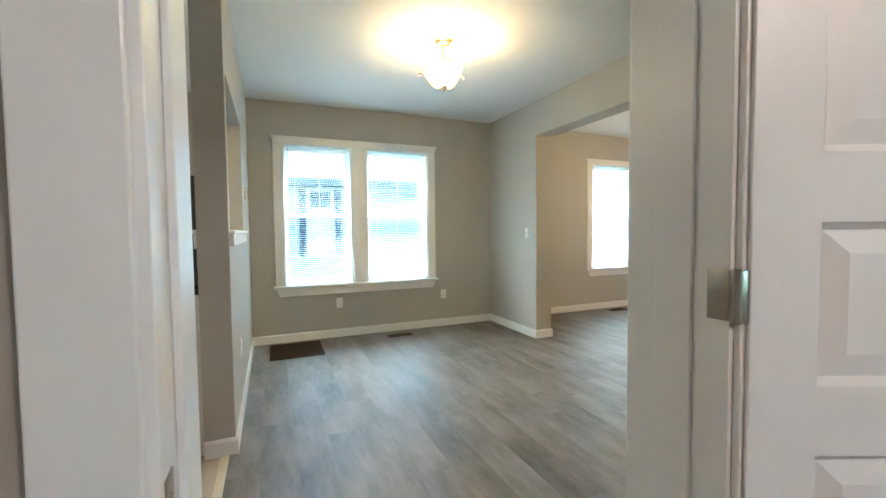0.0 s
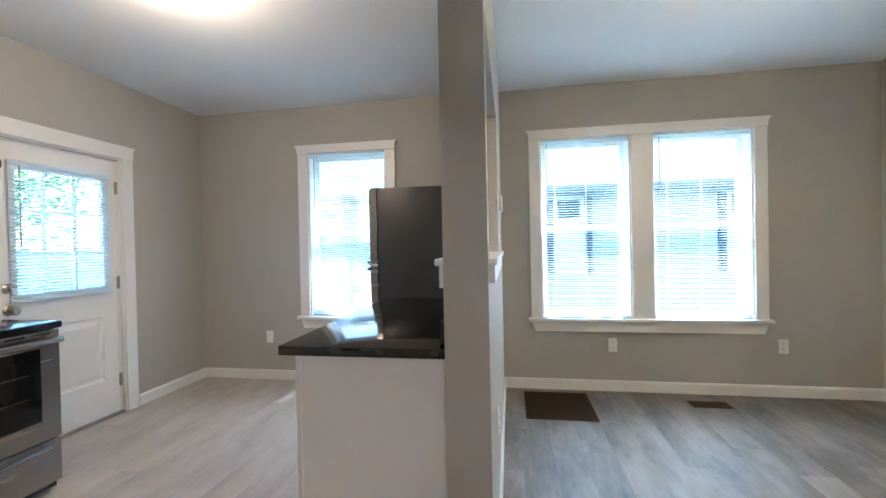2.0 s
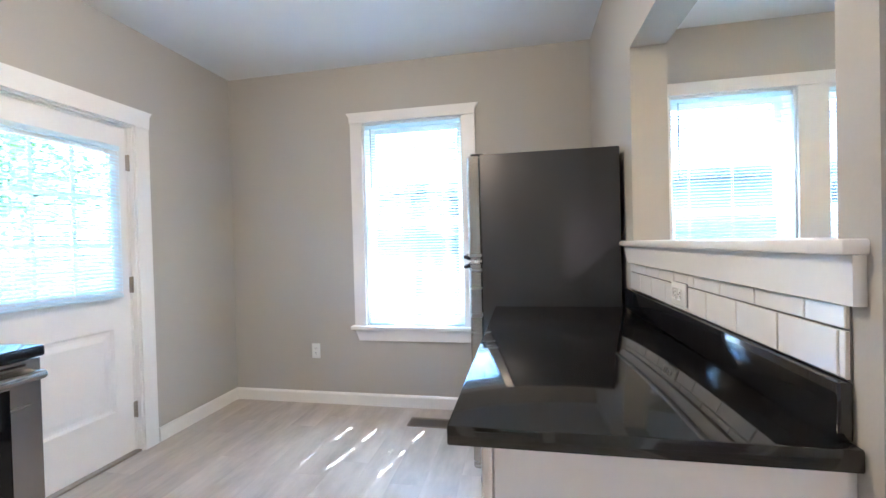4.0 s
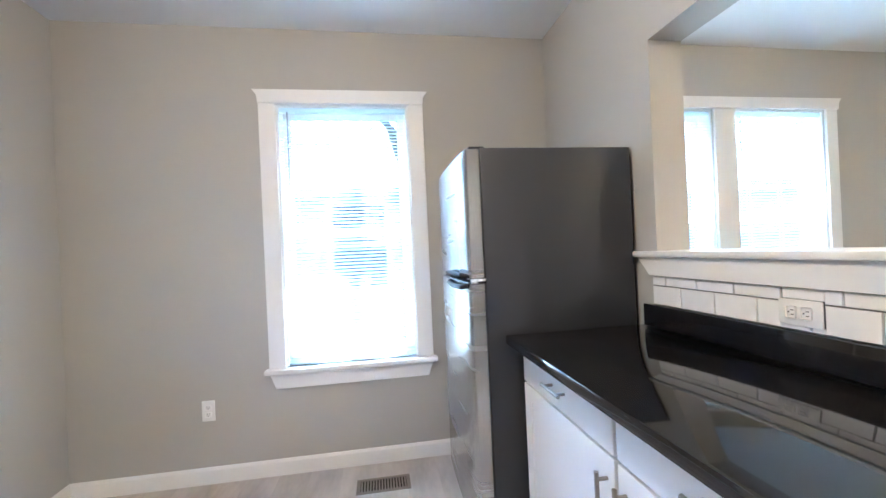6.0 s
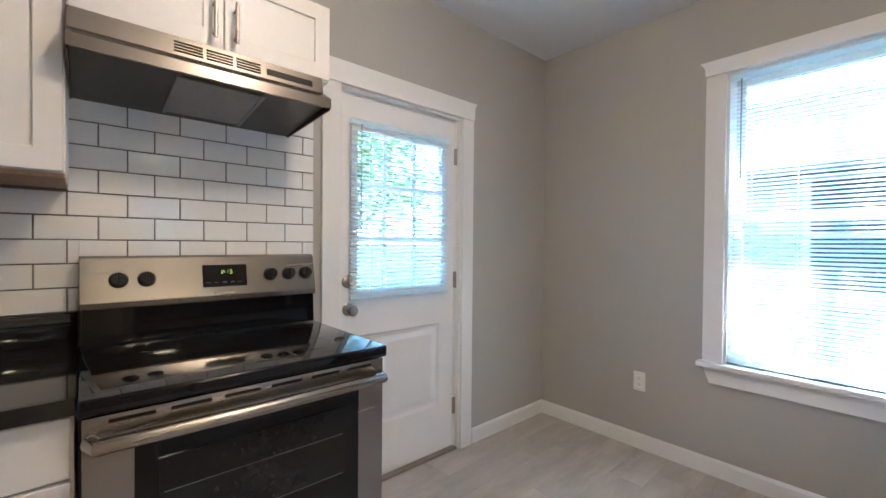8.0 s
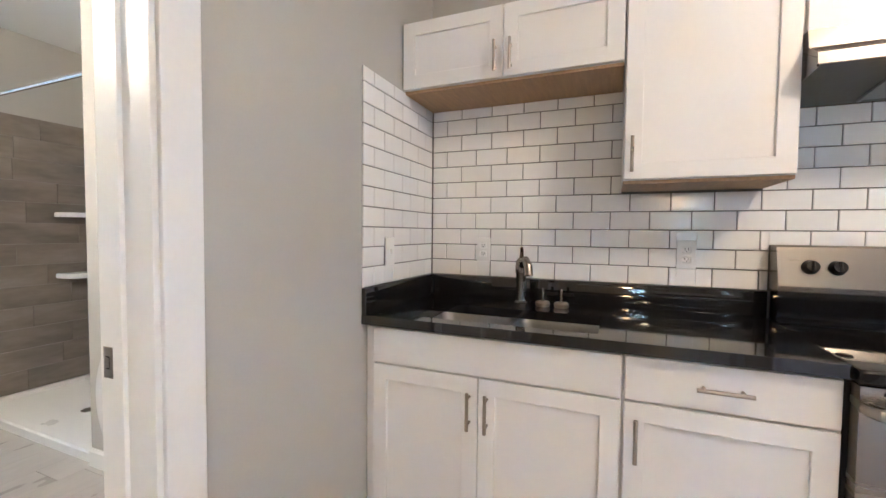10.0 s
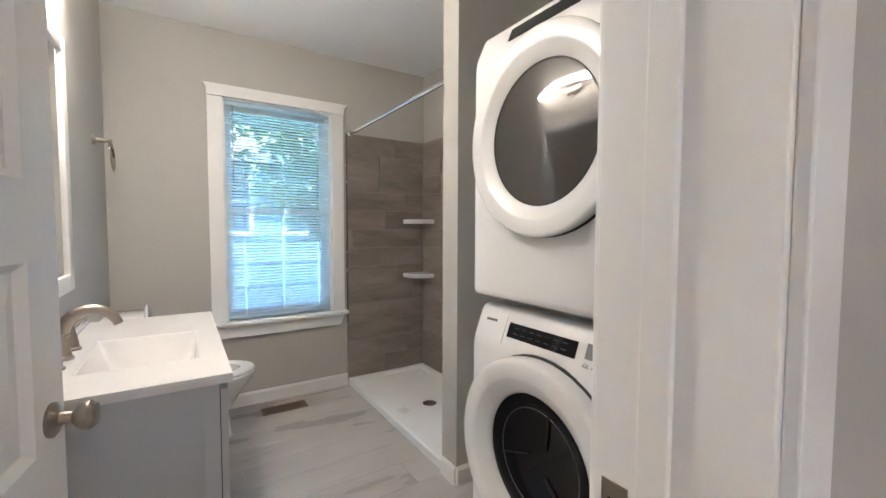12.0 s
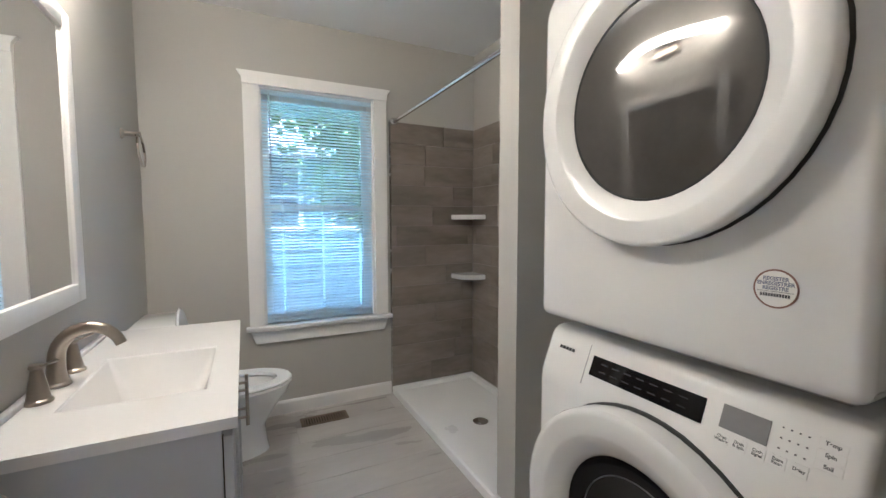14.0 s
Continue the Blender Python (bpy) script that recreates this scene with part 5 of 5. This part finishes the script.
bf = thing("bathroom_faucet", "widespread brushed nickel faucet with an arched spout", "faucet", pose(-0.828, -0.985, 0.8508))
bm = B()
lathe(bm, [(0, 0), (0.03, 0), (0.03, 0.006), (0.025, 0.012)], 24)
pts = []
for i in range(13):
    a = radians(180 - i * 13.5)
    pts.append((-0.075 - 0.075 * math.cos(a) * 1.0, 0, 0.075 + 0.082 * math.sin(a)))
pts = [(0, 0, 0.004), (0.003, 0, 0.04)] + pts
tube(bm, pts, [0.026, 0.022] + [0.0205 - 0.0005 * i for i in range(13)], 16)
part("spout", bm, NICKEL, bf)
for s in (-1, 1):
    bm = B()
    lathe(bm, [(0, 0), (0.029, 0), (0.029, 0.008), (0.024, 0.012), (0.019, 0.045), (0.013, 0.078), (0.012, 0.084), (0.016, 0.09), (0.014, 0.098), (0, 0.1)], 24, Matrix.Translation((0, 0.121 * s, 0)))
    hdl = part("handle", bm, NICKEL, bf)
    bm = B()
    tube(bm, [(0, 0.121 * s, 0.092), (-0.02, 0.128 * s, 0.098), (-0.05, 0.137 * s, 0.108)], [0.009, 0.007, 0.005], 10, 0.6)
    part("lever", bm, NICKEL, hdl)

# ---- mirror, towel ring, vanity light ----
mi = thing("wall_mirror", "rectangular mirror in a wide white frame above the vanity", "mirror", pose(0, 0, 0))
my0, my1, mz0, mz1, fw = -1.315, -0.575, 1.04, 1.985, 0.062
bm = B()
for a in ((my0, mz0, my0 + fw, mz1), (my1 - fw, mz0, my1, mz1), (my0 + fw, mz0, my1 - fw, mz0 + fw), (my0 + fw, mz1 - fw, my1 - fw, mz1)):
    box(bm, XB - 0.026, a[0], a[1], XB - 0.001, a[2], a[3], 0.004)
part("frame", bm, TRIM, mi, "white painted frame")
bm = B()
box(bm, XB - 0.016, my0 + fw - 0.004, mz0 + fw - 0.004, XB - 0.006, my1 - fw + 0.004, mz1 - fw + 0.004)
part("glass", bm, MIRROR, mi, smooth=False)
tr = thing("towel_ring", "brushed nickel towel ring on the bathroom wall", "towel ring", pose(XB, -2.02, 1.735))
bm = B()
lathe(bm, [(0, 0), (0.026, 0), (0.026, 0.007), (0.014, 0.016), (0.011, 0.065), (0.014, 0.078), (0, 0.082)], 24, pose(0, 0, 0, 0, -90, 0))
part("post", bm, NICKEL, tr)
bm = B()
pts = [(-0.072 - 0.02 * (1 - math.cos(radians(a))) * 0.3, 0.075 * math.sin(radians(a)), -0.078 + 0.078 * math.cos(radians(a))) for a in range(0, 361, 15)]
tube(bm, pts, 0.0055, 10)
part("ring", bm, NICKEL, tr)
vl = thing("vanity_light", "curved lit bar light above the bathroom mirror", "wall light", pose(XB, -0.985, 2.25))
bm = B()
box(bm, -0.03, -0.08, -0.05, -0.001, 0.08, 0.05, 0.006)
part("backplate", bm, NICKEL, vl)
bm = B()
tube(bm, [(-0.03 - 0.13 * math.cos(radians(k * 9)), 0.36 * k / 10, 0.0) for k in range(-10, 11)], 0.028, 14)
part("diffuser", bm, TUBE, vl, "lit white diffuser")

# ---- toilet ----
tl = thing("toilet", "white two-piece toilet with its seat lid raised", "toilet", pose(XB, -2.02, 0, 0, 0, 180))
bm = B()
box(bm, 0.012, -0.20, 0.39, 0.195, 0.20, 0.76, 0.025, 3)
part("tank", bm, PORCELAIN, tl)
bm = B()
box(bm, 0.006, -0.21, 0.761, 0.205, 0.21, 0.795, 0.012, 3)
part("tank_lid", bm, PORCELAIN, tl)
bm = B()


def oval(cx, a, b, z, n=28):
    return [bm.verts.new((cx + a * math.cos(2 * math.pi * i / n) * (1.0 if math.cos(2 * math.pi * i / n) > 0 else 0.85), b * math.sin(2 * math.pi * i / n), z)) for i in range(n)]


def skin(rows, cap=False):
    for a, b in zip(rows, rows[1:]):
        for i in range(len(a)):
            j = (i + 1) % len(a)
            bm.faces.new((a[i], a[j], b[j], b[i]))
    if cap:
        bm.faces.new(rows[-1])
        bm.faces.new(rows[0][::-1])
    bmesh.ops.recalc_face_normals(bm, faces=bm.faces)


skin([oval(0.36, 0.26, 0.12, 0.0), oval(0.36, 0.25, 0.11, 0.05), oval(0.38, 0.22, 0.10, 0.15), oval(0.42, 0.24, 0.13, 0.25), oval(0.46, 0.27, 0.175, 0.34), oval(0.47, 0.28, 0.187, 0.385), oval(0.47, 0.27, 0.178, 0.395), oval(0.47, 0.20, 0.125, 0.385), oval(0.47, 0.17, 0.11, 0.30), oval(0.45, 0.08, 0.06, 0.22)], True)
part("bowl", bm, PORCELAIN, tl)
bm = B()
box(bm, 0.05, -0.10, 0.05, 0.3, 0.10, 0.388, 0.03, 3)
part("trapway", bm, PORCELAIN, tl)
bm = B()
skin([oval(0.47, 0.275, 0.183, 0.397), oval(0.47, 0.282, 0.19, 0.406), oval(0.47, 0.272, 0.18, 0.416), oval(0.47, 0.20, 0.122, 0.414), oval(0.47, 0.195, 0.118, 0.398)])
part("seat", bm, PORCELAIN, tl)
bm = B()
skin([oval(0.0, 0.20, 0.185, 0.0), oval(0.0, 0.21, 0.19, 0.008), oval(0.0, 0.2, 0.18, 0.018)], True)
bmesh.ops.transform(bm, matrix=pose(0.232, 0, 0.645, 0, -96, 0) , verts=bm.verts)
part("lid", bm, PORCELAIN, tl, "raised white seat lid")
bm = B()
tube(bm, [(0.196, 0.15, 0.70), (0.215, 0.15, 0.70), (0.218, 0.10, 0.695)], 0.006, 8)
part("flush_lever", bm, CHROME, tl)

# ---- shower ----
sp = thing("shower_pan", "low white acrylic shower pan", "shower pan", pose(0, 0, 0))
bm = B()
x0, x1, y0, y1 = XW + 0.014, -2.288, YS + 0.014, -0.987
skin_rows = []
for x, X, y, Y, z in ((x0, x1, y0, y1, 0.0), (x0, x1, y0, y1, 0.048), (x0 + 0.008, x1 - 0.008, y0 + 0.008, y1 - 0.008, 0.055), (x0 + 0.05, x1 - 0.06, y0 + 0.05, y1 - 0.05, 0.055), (x0 + 0.065, x1 - 0.075, y0 + 0.065, y1 - 0.065, 0.035), (x0 + 0.3, x1 - 0.3, y0 + 0.65, y1 - 0.65, 0.022)):
    skin_rows.append([bm.verts.new(p) for p in ((x, y, z), (X, y, z), (X, Y, z), (x, Y, z))])
skin(skin_rows, True)
pan = part("tray", bm, PAN, sp)
bm = B()
lathe(bm, [(0, 0.027), (0.04, 0.027), (0.05, 0.023)], 24, Matrix.Translation(((x0 + x1) / 2, (y0 + y1) / 2, 0)))
part("drain", bm, CHROME, sp)
rod = thing("shower_rod", "chrome shower curtain rod with nothing hanging on it", "curtain rod", pose(-2.32, 0, 2.03))
bm = B()
cyl(bm, (0, YS + 0.014, 0), (0, -0.99, 0), 0.0125, n=18)
part("bar", bm, CHROME, rod)
for y, s in ((YS + 0.013, 1), (-0.988, -1)):
    bm = B()
    cyl(bm, (0, y, 0), (0, y + 0.02 * s, 0), 0.03, 0.018, 20)
    part("flange", bm, CHROME, rod)
for z in (0.87, 1.335):
    bm = B()
    q = [(XW + 0.013, YS + 0.013)]
    for k in range(7):
        a = radians(90 * k / 6)
        q.append((XW + 0.013 + 0.20 * math.cos(a) ** 0.7, YS + 0.013 + 0.20 * math.sin(a) ** 0.7))
    prism(bm, q, "z", z - 0.018, z + 0.018)
    bmesh.ops.bevel(bm, geom=list(bm.edges), offset=0.004, segments=2, affect="EDGES")
    tagged(link("corner_shelf", bm, MARBLE, None, True), "white marble quarter-round corner shelf on the shower tile", "shelf", "shower shelves")

# ---- outside ----
GRASS = mat("lawn", (0.06, 0.10, 0.03), 0.9, vary=0.5, scale=0.6, fine=20, bump=0.5)
SIDING = mat("white_vinyl_siding", (0.46, 0.48, 0.50), 0.6, vary=0.05, scale=1)
SIDINGB = mat("blue_grey_siding", (0.19, 0.28, 0.36), 0.6, vary=0.08, scale=1)
ROOF = mat("grey_shingle_roof", (0.16, 0.155, 0.16), 0.9, vary=0.25, scale=3, fine=20, bump=0.4)
SHUTTER = mat("dark_blue_grey_window", (0.04, 0.055, 0.07), 0.3, vary=0.1)
BARK = mat("bark", (0.09, 0.065, 0.045), 0.9, vary=0.3, scale=10, bump=0.6)
# Bright yellow-green: sun shining through the leaves is put into this colour.
LEAF = mat("leaves", (0.26, 0.33, 0.10), 0.6, vary=0.45, scale=1.5, fine=6)
bm = B()
bmesh.ops.create_grid(bm, x_segments=2, y_segments=2, size=600, matrix=Matrix.Translation((0, 0, -0.6)))
tagged(link("ground", bm, GRASS), kind="structure")


# Pale slab added to whiten the lower view through the back door.
bm = B()
box(bm, -9.0, 0.5, -0.6, XW - 0.25, 6.0, -0.56)
tagged(link("added_pavement", bm, mat("pale_concrete", (0.55, 0.53, 0.5), 0.85, vary=0.1, scale=1.5, fine=40, bump=0.3)), kind="structure")


def house(label, m, w, d, h, windows, siding, shutter=0.0):
    """A one-storey neighbour: lapped siding, gabled roof with eaves, framed windows; its front faces -y."""
    o = thing("house", label, "house", m)
    bm = B()
    box(bm, -w / 2, 0.02, 0, w / 2, d, h)
    n = int(h / 0.16)
    for i in range(n):
        z = i * 0.16
        prism(bm, [(0.02, z), (-0.004, z), (0.014, z + 0.16), (0.02, z + 0.16)], "x", -w / 2, w / 2)
    part("wall", bm, siding, o, smooth=False)
    bm = B()
    prism(bm, [(-0.6, h - 0.05), (d / 2, h + d * 0.27), (d + 0.6, h - 0.05), (d + 0.6, h + 0.1), (d / 2, h + d * 0.27 + 0.16), (-0.6, h + 0.1)], "x", -w / 2 - 0.4, w / 2 + 0.4)
    part("roof", bm, ROOF, o, smooth=False)
    for u, ww, z0, z1 in windows:
        bm = B()
        for a in ((u - ww / 2 - 0.09, z0 - 0.09, u - ww / 2, z1 + 0.09), (u + ww / 2, z0 - 0.09, u + ww / 2 + 0.09, z1 + 0.09), (u - ww / 2, z0 - 0.09, u + ww / 2, z0), (u - ww / 2, z1, u + ww / 2, z1 + 0.09), (u - ww / 2, (z0 + z1) / 2 - 0.03, u + ww / 2, (z0 + z1) / 2 + 0.03)):
            box(bm, a[0], -0.04, a[1], a[2], 0.0, a[3])
        wn_ = part("window", bm, TRIM, o, smooth=False)
        bm = B()
        box(bm, u - ww / 2, -0.02, z0, u + ww / 2, 0.0, z1)
        part("pane", bm, SHUTTER, wn_, smooth=False)
        for e in (-1, 1) if shutter and ww < 1 else ():
            bm = B()
            c = u + e * (ww / 2 + 0.09 + shutter / 2)
            box(bm, c - shutter / 2, -0.035, z0 - 0.05, c + shutter / 2, 0.0, z1 + 0.05)
            for k in range(int((z1 - z0) / 0.05)):
                box(bm, c - shutter / 2 + 0.03, -0.045, z0 + k * 0.05, c + shutter / 2 - 0.03, -0.035, z0 + k * 0.05 + 0.03)
            part("shutter", bm, SHUTTER, o, "dark louvred shutter", smooth=False)
        if shutter and ww < 1:
            bm = B()
            box(bm, u - ww / 2 + 0.01, -0.024, z0 + 0.01, u + ww / 2 - 0.01, -0.021, z1 - 0.38)
            part("window_shade", bm, PLATE, wn_, "white roller shade", smooth=False)
    return o


house("white sided neighbouring house with a grey shingle roof", pose(1.5, 10.0, -0.6), 16, 8, 2.9, [(-3.13, 1.0, 1.22, 2.8), (-0.22, 0.46, 1.28, 2.76), (3.22, 0.62, 1.28, 2.76)], SIDING, 0.15)
house("blue-grey sided house behind the bathroom", pose(-4.0, -8.5, -0.6, 0, 0, 180), 12, 7, 3.2, [(-2.0, 0.7, 1.8, 3.0), (-0.58, 0.66, 1.8, 3.0), (2.4, 0.7, 1.8, 3.0)], SIDINGB)


def tree(x, y, height, spread, seed, leaves=1500):
    """A tapered trunk with limbs and a loose crown of single leaves in clumps."""
    rnd = random.Random(seed)
    t = thing("tree", "leafy green garden tree", "tree", pose(x, y, -0.6), "garden trees")
    bm = B()
    tube(bm, [(0, 0, 0), (0.05, 0.02, height * 0.25), (0.0, 0.08, height * 0.5), (0.05, 0.0, height * 0.85)], [0.16, 0.13, 0.09, 0.03], 10)
    ends = []
    for k in range(9):
        a, z = rnd.uniform(0, 6.28), height * rnd.uniform(0.3, 0.75)
        r = spread * rnd.uniform(0.5, 0.95)
        e = Vector((r * math.cos(a), r * math.sin(a), z + height * rnd.uniform(0.1, 0.3)))
        tube(bm, [(0.02, 0.03, z), (e.x * 0.5, e.y * 0.5, (z + e.z) / 2 + 0.1), e], [0.05, 0.035, 0.012], 7)
        ends += [e, Vector((e.x * 0.6, e.y * 0.6, e.z * 0.9))]
    part("trunk", bm, BARK, t)
    verts, faces = [], []
    for i in range(leaves):
        c = rnd.choice(ends)
        p = c + Vector((rnd.gauss(0, 0.35), rnd.gauss(0, 0.35), rnd.gauss(0, 0.3))) * spread * 0.5
        u = Vector((rnd.uniform(-1, 1), rnd.uniform(-1, 1), rnd.uniform(-0.6, 0.6))).normalized()
        v = u.orthogonal().normalized()
        s = rnd.uniform(0.06, 0.13)
        k = len(verts)
        verts += [p - u * s, p + v * s * 0.5, p + u * s, p - v * s * 0.5]
        faces.append((k, k + 1, k + 2, k + 3))
    me = bpy.data.meshes.new("crown")
    me.from_pydata([tuple(v) for v in verts], [], faces)
    me.materials.append(LEAF)
    o = new("crown", me)
    o.parent = t


tree(-9.5, 5.6, 5.5, 2.2, 1, 1800)
tree(-10.5, 2.2, 6.0, 2.4, 2, 1800)
tree(-12.0, 8.0, 7.0, 2.8, 3, 2600)
tree(-3.2, -5.6, 4.4, 1.3, 4, 1800)
tree(-0.9, 7.5, 8.0, 2.2, 5, 1400)
tree(13.0, 2.0, 5.5, 2.2, 6, 1800)

# ---- tiles and boards, piece by piece ----


def pieces(name, parent, m, U, V, pu, pv, gap, thick, material, shift, chamfer=0.001, holes=()):
    """Courses of pieces over a rectangle: x along the course, z across the courses, the face towards -y."""
    done = {}
    j = 0
    v = V[0]
    while v < V[1] - 0.004:
        v1 = min(v + pv, V[1])
        u = U[0] - shift(j) % pu
        while u < U[1] - 0.004:
            a0, a1 = max(u, U[0]), min(u + pu, U[1])
            u += pu
            if a1 - a0 < 0.012:
                continue
            a, b = a0 + gap / 2, a1 - gap / 2
            c, d = v + gap / 2, v1 - gap / 2
            spans = [(a, b, c, d)]
            for h in holes:
                cut = []
                for (a_, b_, c_, d_) in spans:
                    if b_ <= h[0] or a_ >= h[1] or d_ <= h[2] or c_ >= h[3]:
                        cut.append((a_, b_, c_, d_))
                        continue
                    if a_ < h[0]:
                        cut.append((a_, h[0], c_, d_))
                    if b_ > h[1]:
                        cut.append((h[1], b_, c_, d_))
                    a2, b2 = max(a_, h[0]), min(b_, h[1])
                    if c_ < h[2]:
                        cut.append((a2, b2, c_, h[2]))
                    if d_ > h[3]:
                        cut.append((a2, b2, h[3], d_))
                spans = [q for q in cut if q[1] - q[0] > 0.008 and q[3] - q[2] > 0.006]
            for a_, b_, c_, d_ in spans:
                key = (round(b_ - a_, 3), round(d_ - c_, 3))
                if key not in done:
                    w, h_ = b_ - a_, d_ - c_
                    e = chamfer
                    vs = [(0, 0, 0), (w, 0, 0), (w, 0, h_), (0, 0, h_), (0, -thick + e, 0), (w, -thick + e, 0), (w, -thick + e, h_), (0, -thick + e, h_), (e, -thick, e), (w - e, -thick, e), (w - e, -thick, h_ - e), (e, -thick, h_ - e)]
                    fs = [(0, 1, 5, 4), (1, 2, 6, 5), (2, 3, 7, 6), (3, 0, 4, 7), (4, 5, 9, 8), (5, 6, 10, 9), (6, 7, 11, 10), (7, 4, 8, 11), (8, 9, 10, 11)]
                    me = bpy.data.meshes.new(name)
                    me.from_pydata(vs, [], fs)
                    me.materials.append(material)
                    done[key] = me
                ob = new(name, done[key])
                ob.parent = parent
                ob.matrix_local = m @ Matrix.Translation((a_, 0, c_))
        v = v1
        j += 1


def backing(name, m, u0, u1, v0, v1, t, material):
    bm = B()
    box(bm, u0, -t, v0, u1, -0.001, v1)
    ob = tagged(link(name, bm, material), kind="structure")
    ob.matrix_world = m
    return ob


half = lambda p: (lambda j: p / 2 * (j % 2))
PU, PV = 0.1545, 0.0775
MS = facing("south", 0, RK)      # x runs towards -x
tw = backing("tile_west", MW, RK + 0.002, 2.862, 1.0165, 1.849, 0.003, GROUT)
pieces("tile", tw, Matrix(), (RK + 0.012, 2.862), (1.0175, 1.85), PU, PV, 0.0042, 0.0095, TILEW, half(PU), 0.0015,
       holes=[(1.755, 1.825, 1.092, 1.208), (0.89, 0.96, 1.092, 1.208), (1.539, 2.04, 1.41, 1.9), (2.066, 2.83, 1.0, 1.195)])
ts = backing("tile_rear", MS, 2.362, 2.999, 1.0165, 1.849, 0.003, GROUT)
pieces("tile", ts, Matrix(), (2.36, 2.988), (1.0175, 1.85), PU, PV, 0.0042, 0.0095, TILEW, lambda j: PU / 2 * (j % 2) + 0.08, 0.0015, holes=[(2.515, 2.585, 1.092, 1.208)])
tp = backing("tile_partition", MP, -3.655, -2.402, 1.0065, 1.124, 0.003, GROUT)
pieces("tile", tp, Matrix(), (-3.655, -2.402), (1.0075, 1.1245), PU, PV, 0.0042, 0.0095, TILEW, half(PU), 0.0015, holes=[(-3.118, -3.002, 1.023, 1.093)])

shift = lambda j: random.Random(j * 7 + 3).uniform(0, 1.2)
MSO = facing("south", 0, YS)
t1 = backing("tile_shower_south", MSO, 2.286, 2.999, 0.052, 2.03, 0.004, GROUTL)
pieces("tile", t1, Matrix(), (2.286, 2.988), (0.052, 2.03), 0.61, 0.152, 0.0028, 0.0115, SHOWERT, shift, 0.001)
t2 = backing("tile_shower_west", MW, YS + 0.002, -0.976, 0.052, 2.03, 0.004, GROUTL)
pieces("tile", t2, Matrix(), (YS + 0.012, -0.99), (0.052, 2.03), 0.61, 0.152, 0.0028, 0.0115, SHOWERT2, shift, 0.001)
MSH = facing("north", 0, -0.975)
t3 = backing("tile_shower_end", MSH, -2.999, -2.29, 0.052, 2.03, 0.004, GROUTL)
pieces("tile", t3, Matrix(), (-2.988, -2.29), (0.052, 2.03), 0.61, 0.152, 0.0028, 0.0115, SHOWERT, shift, 0.001)
bm = B()
box(bm, -2.2895, YS + 0.001, 0.06, -2.282, YS + 0.014, 2.034)
tagged(link("trim", bm, STEEL), kind="structure")

# boards: local x along the board, local z across, face up
floor_ob = bpy.data.objects["floor"]
ALONG_Y = Matrix(((0, 0, 1, 0), (1, 0, 0, 0), (0, -1, 0, -0.012), (0, 0, 0, 1)))
ALONG_X = Matrix(((1, 0, 0, 0), (0, 0, -1, 0), (0, -1, 0, -0.012), (0, 0, 0, 1)))
far = lambda j: random.Random(j * 13 + 5).uniform(0, 1.2)
pieces("plank", floor_ob, ALONG_Y, (RK, YN), (XW, -0.085), 1.22, 0.181, 0.0003, 0.012, FLOORK, far, 0.0002)
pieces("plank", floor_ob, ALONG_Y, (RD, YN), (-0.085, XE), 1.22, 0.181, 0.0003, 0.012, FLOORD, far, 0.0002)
pieces("plank", floor_ob, ALONG_X, (XW, XB), (-RK, -YS), 1.2, 0.2, 0.0018, 0.012, FLOORB, far, 0.0008)
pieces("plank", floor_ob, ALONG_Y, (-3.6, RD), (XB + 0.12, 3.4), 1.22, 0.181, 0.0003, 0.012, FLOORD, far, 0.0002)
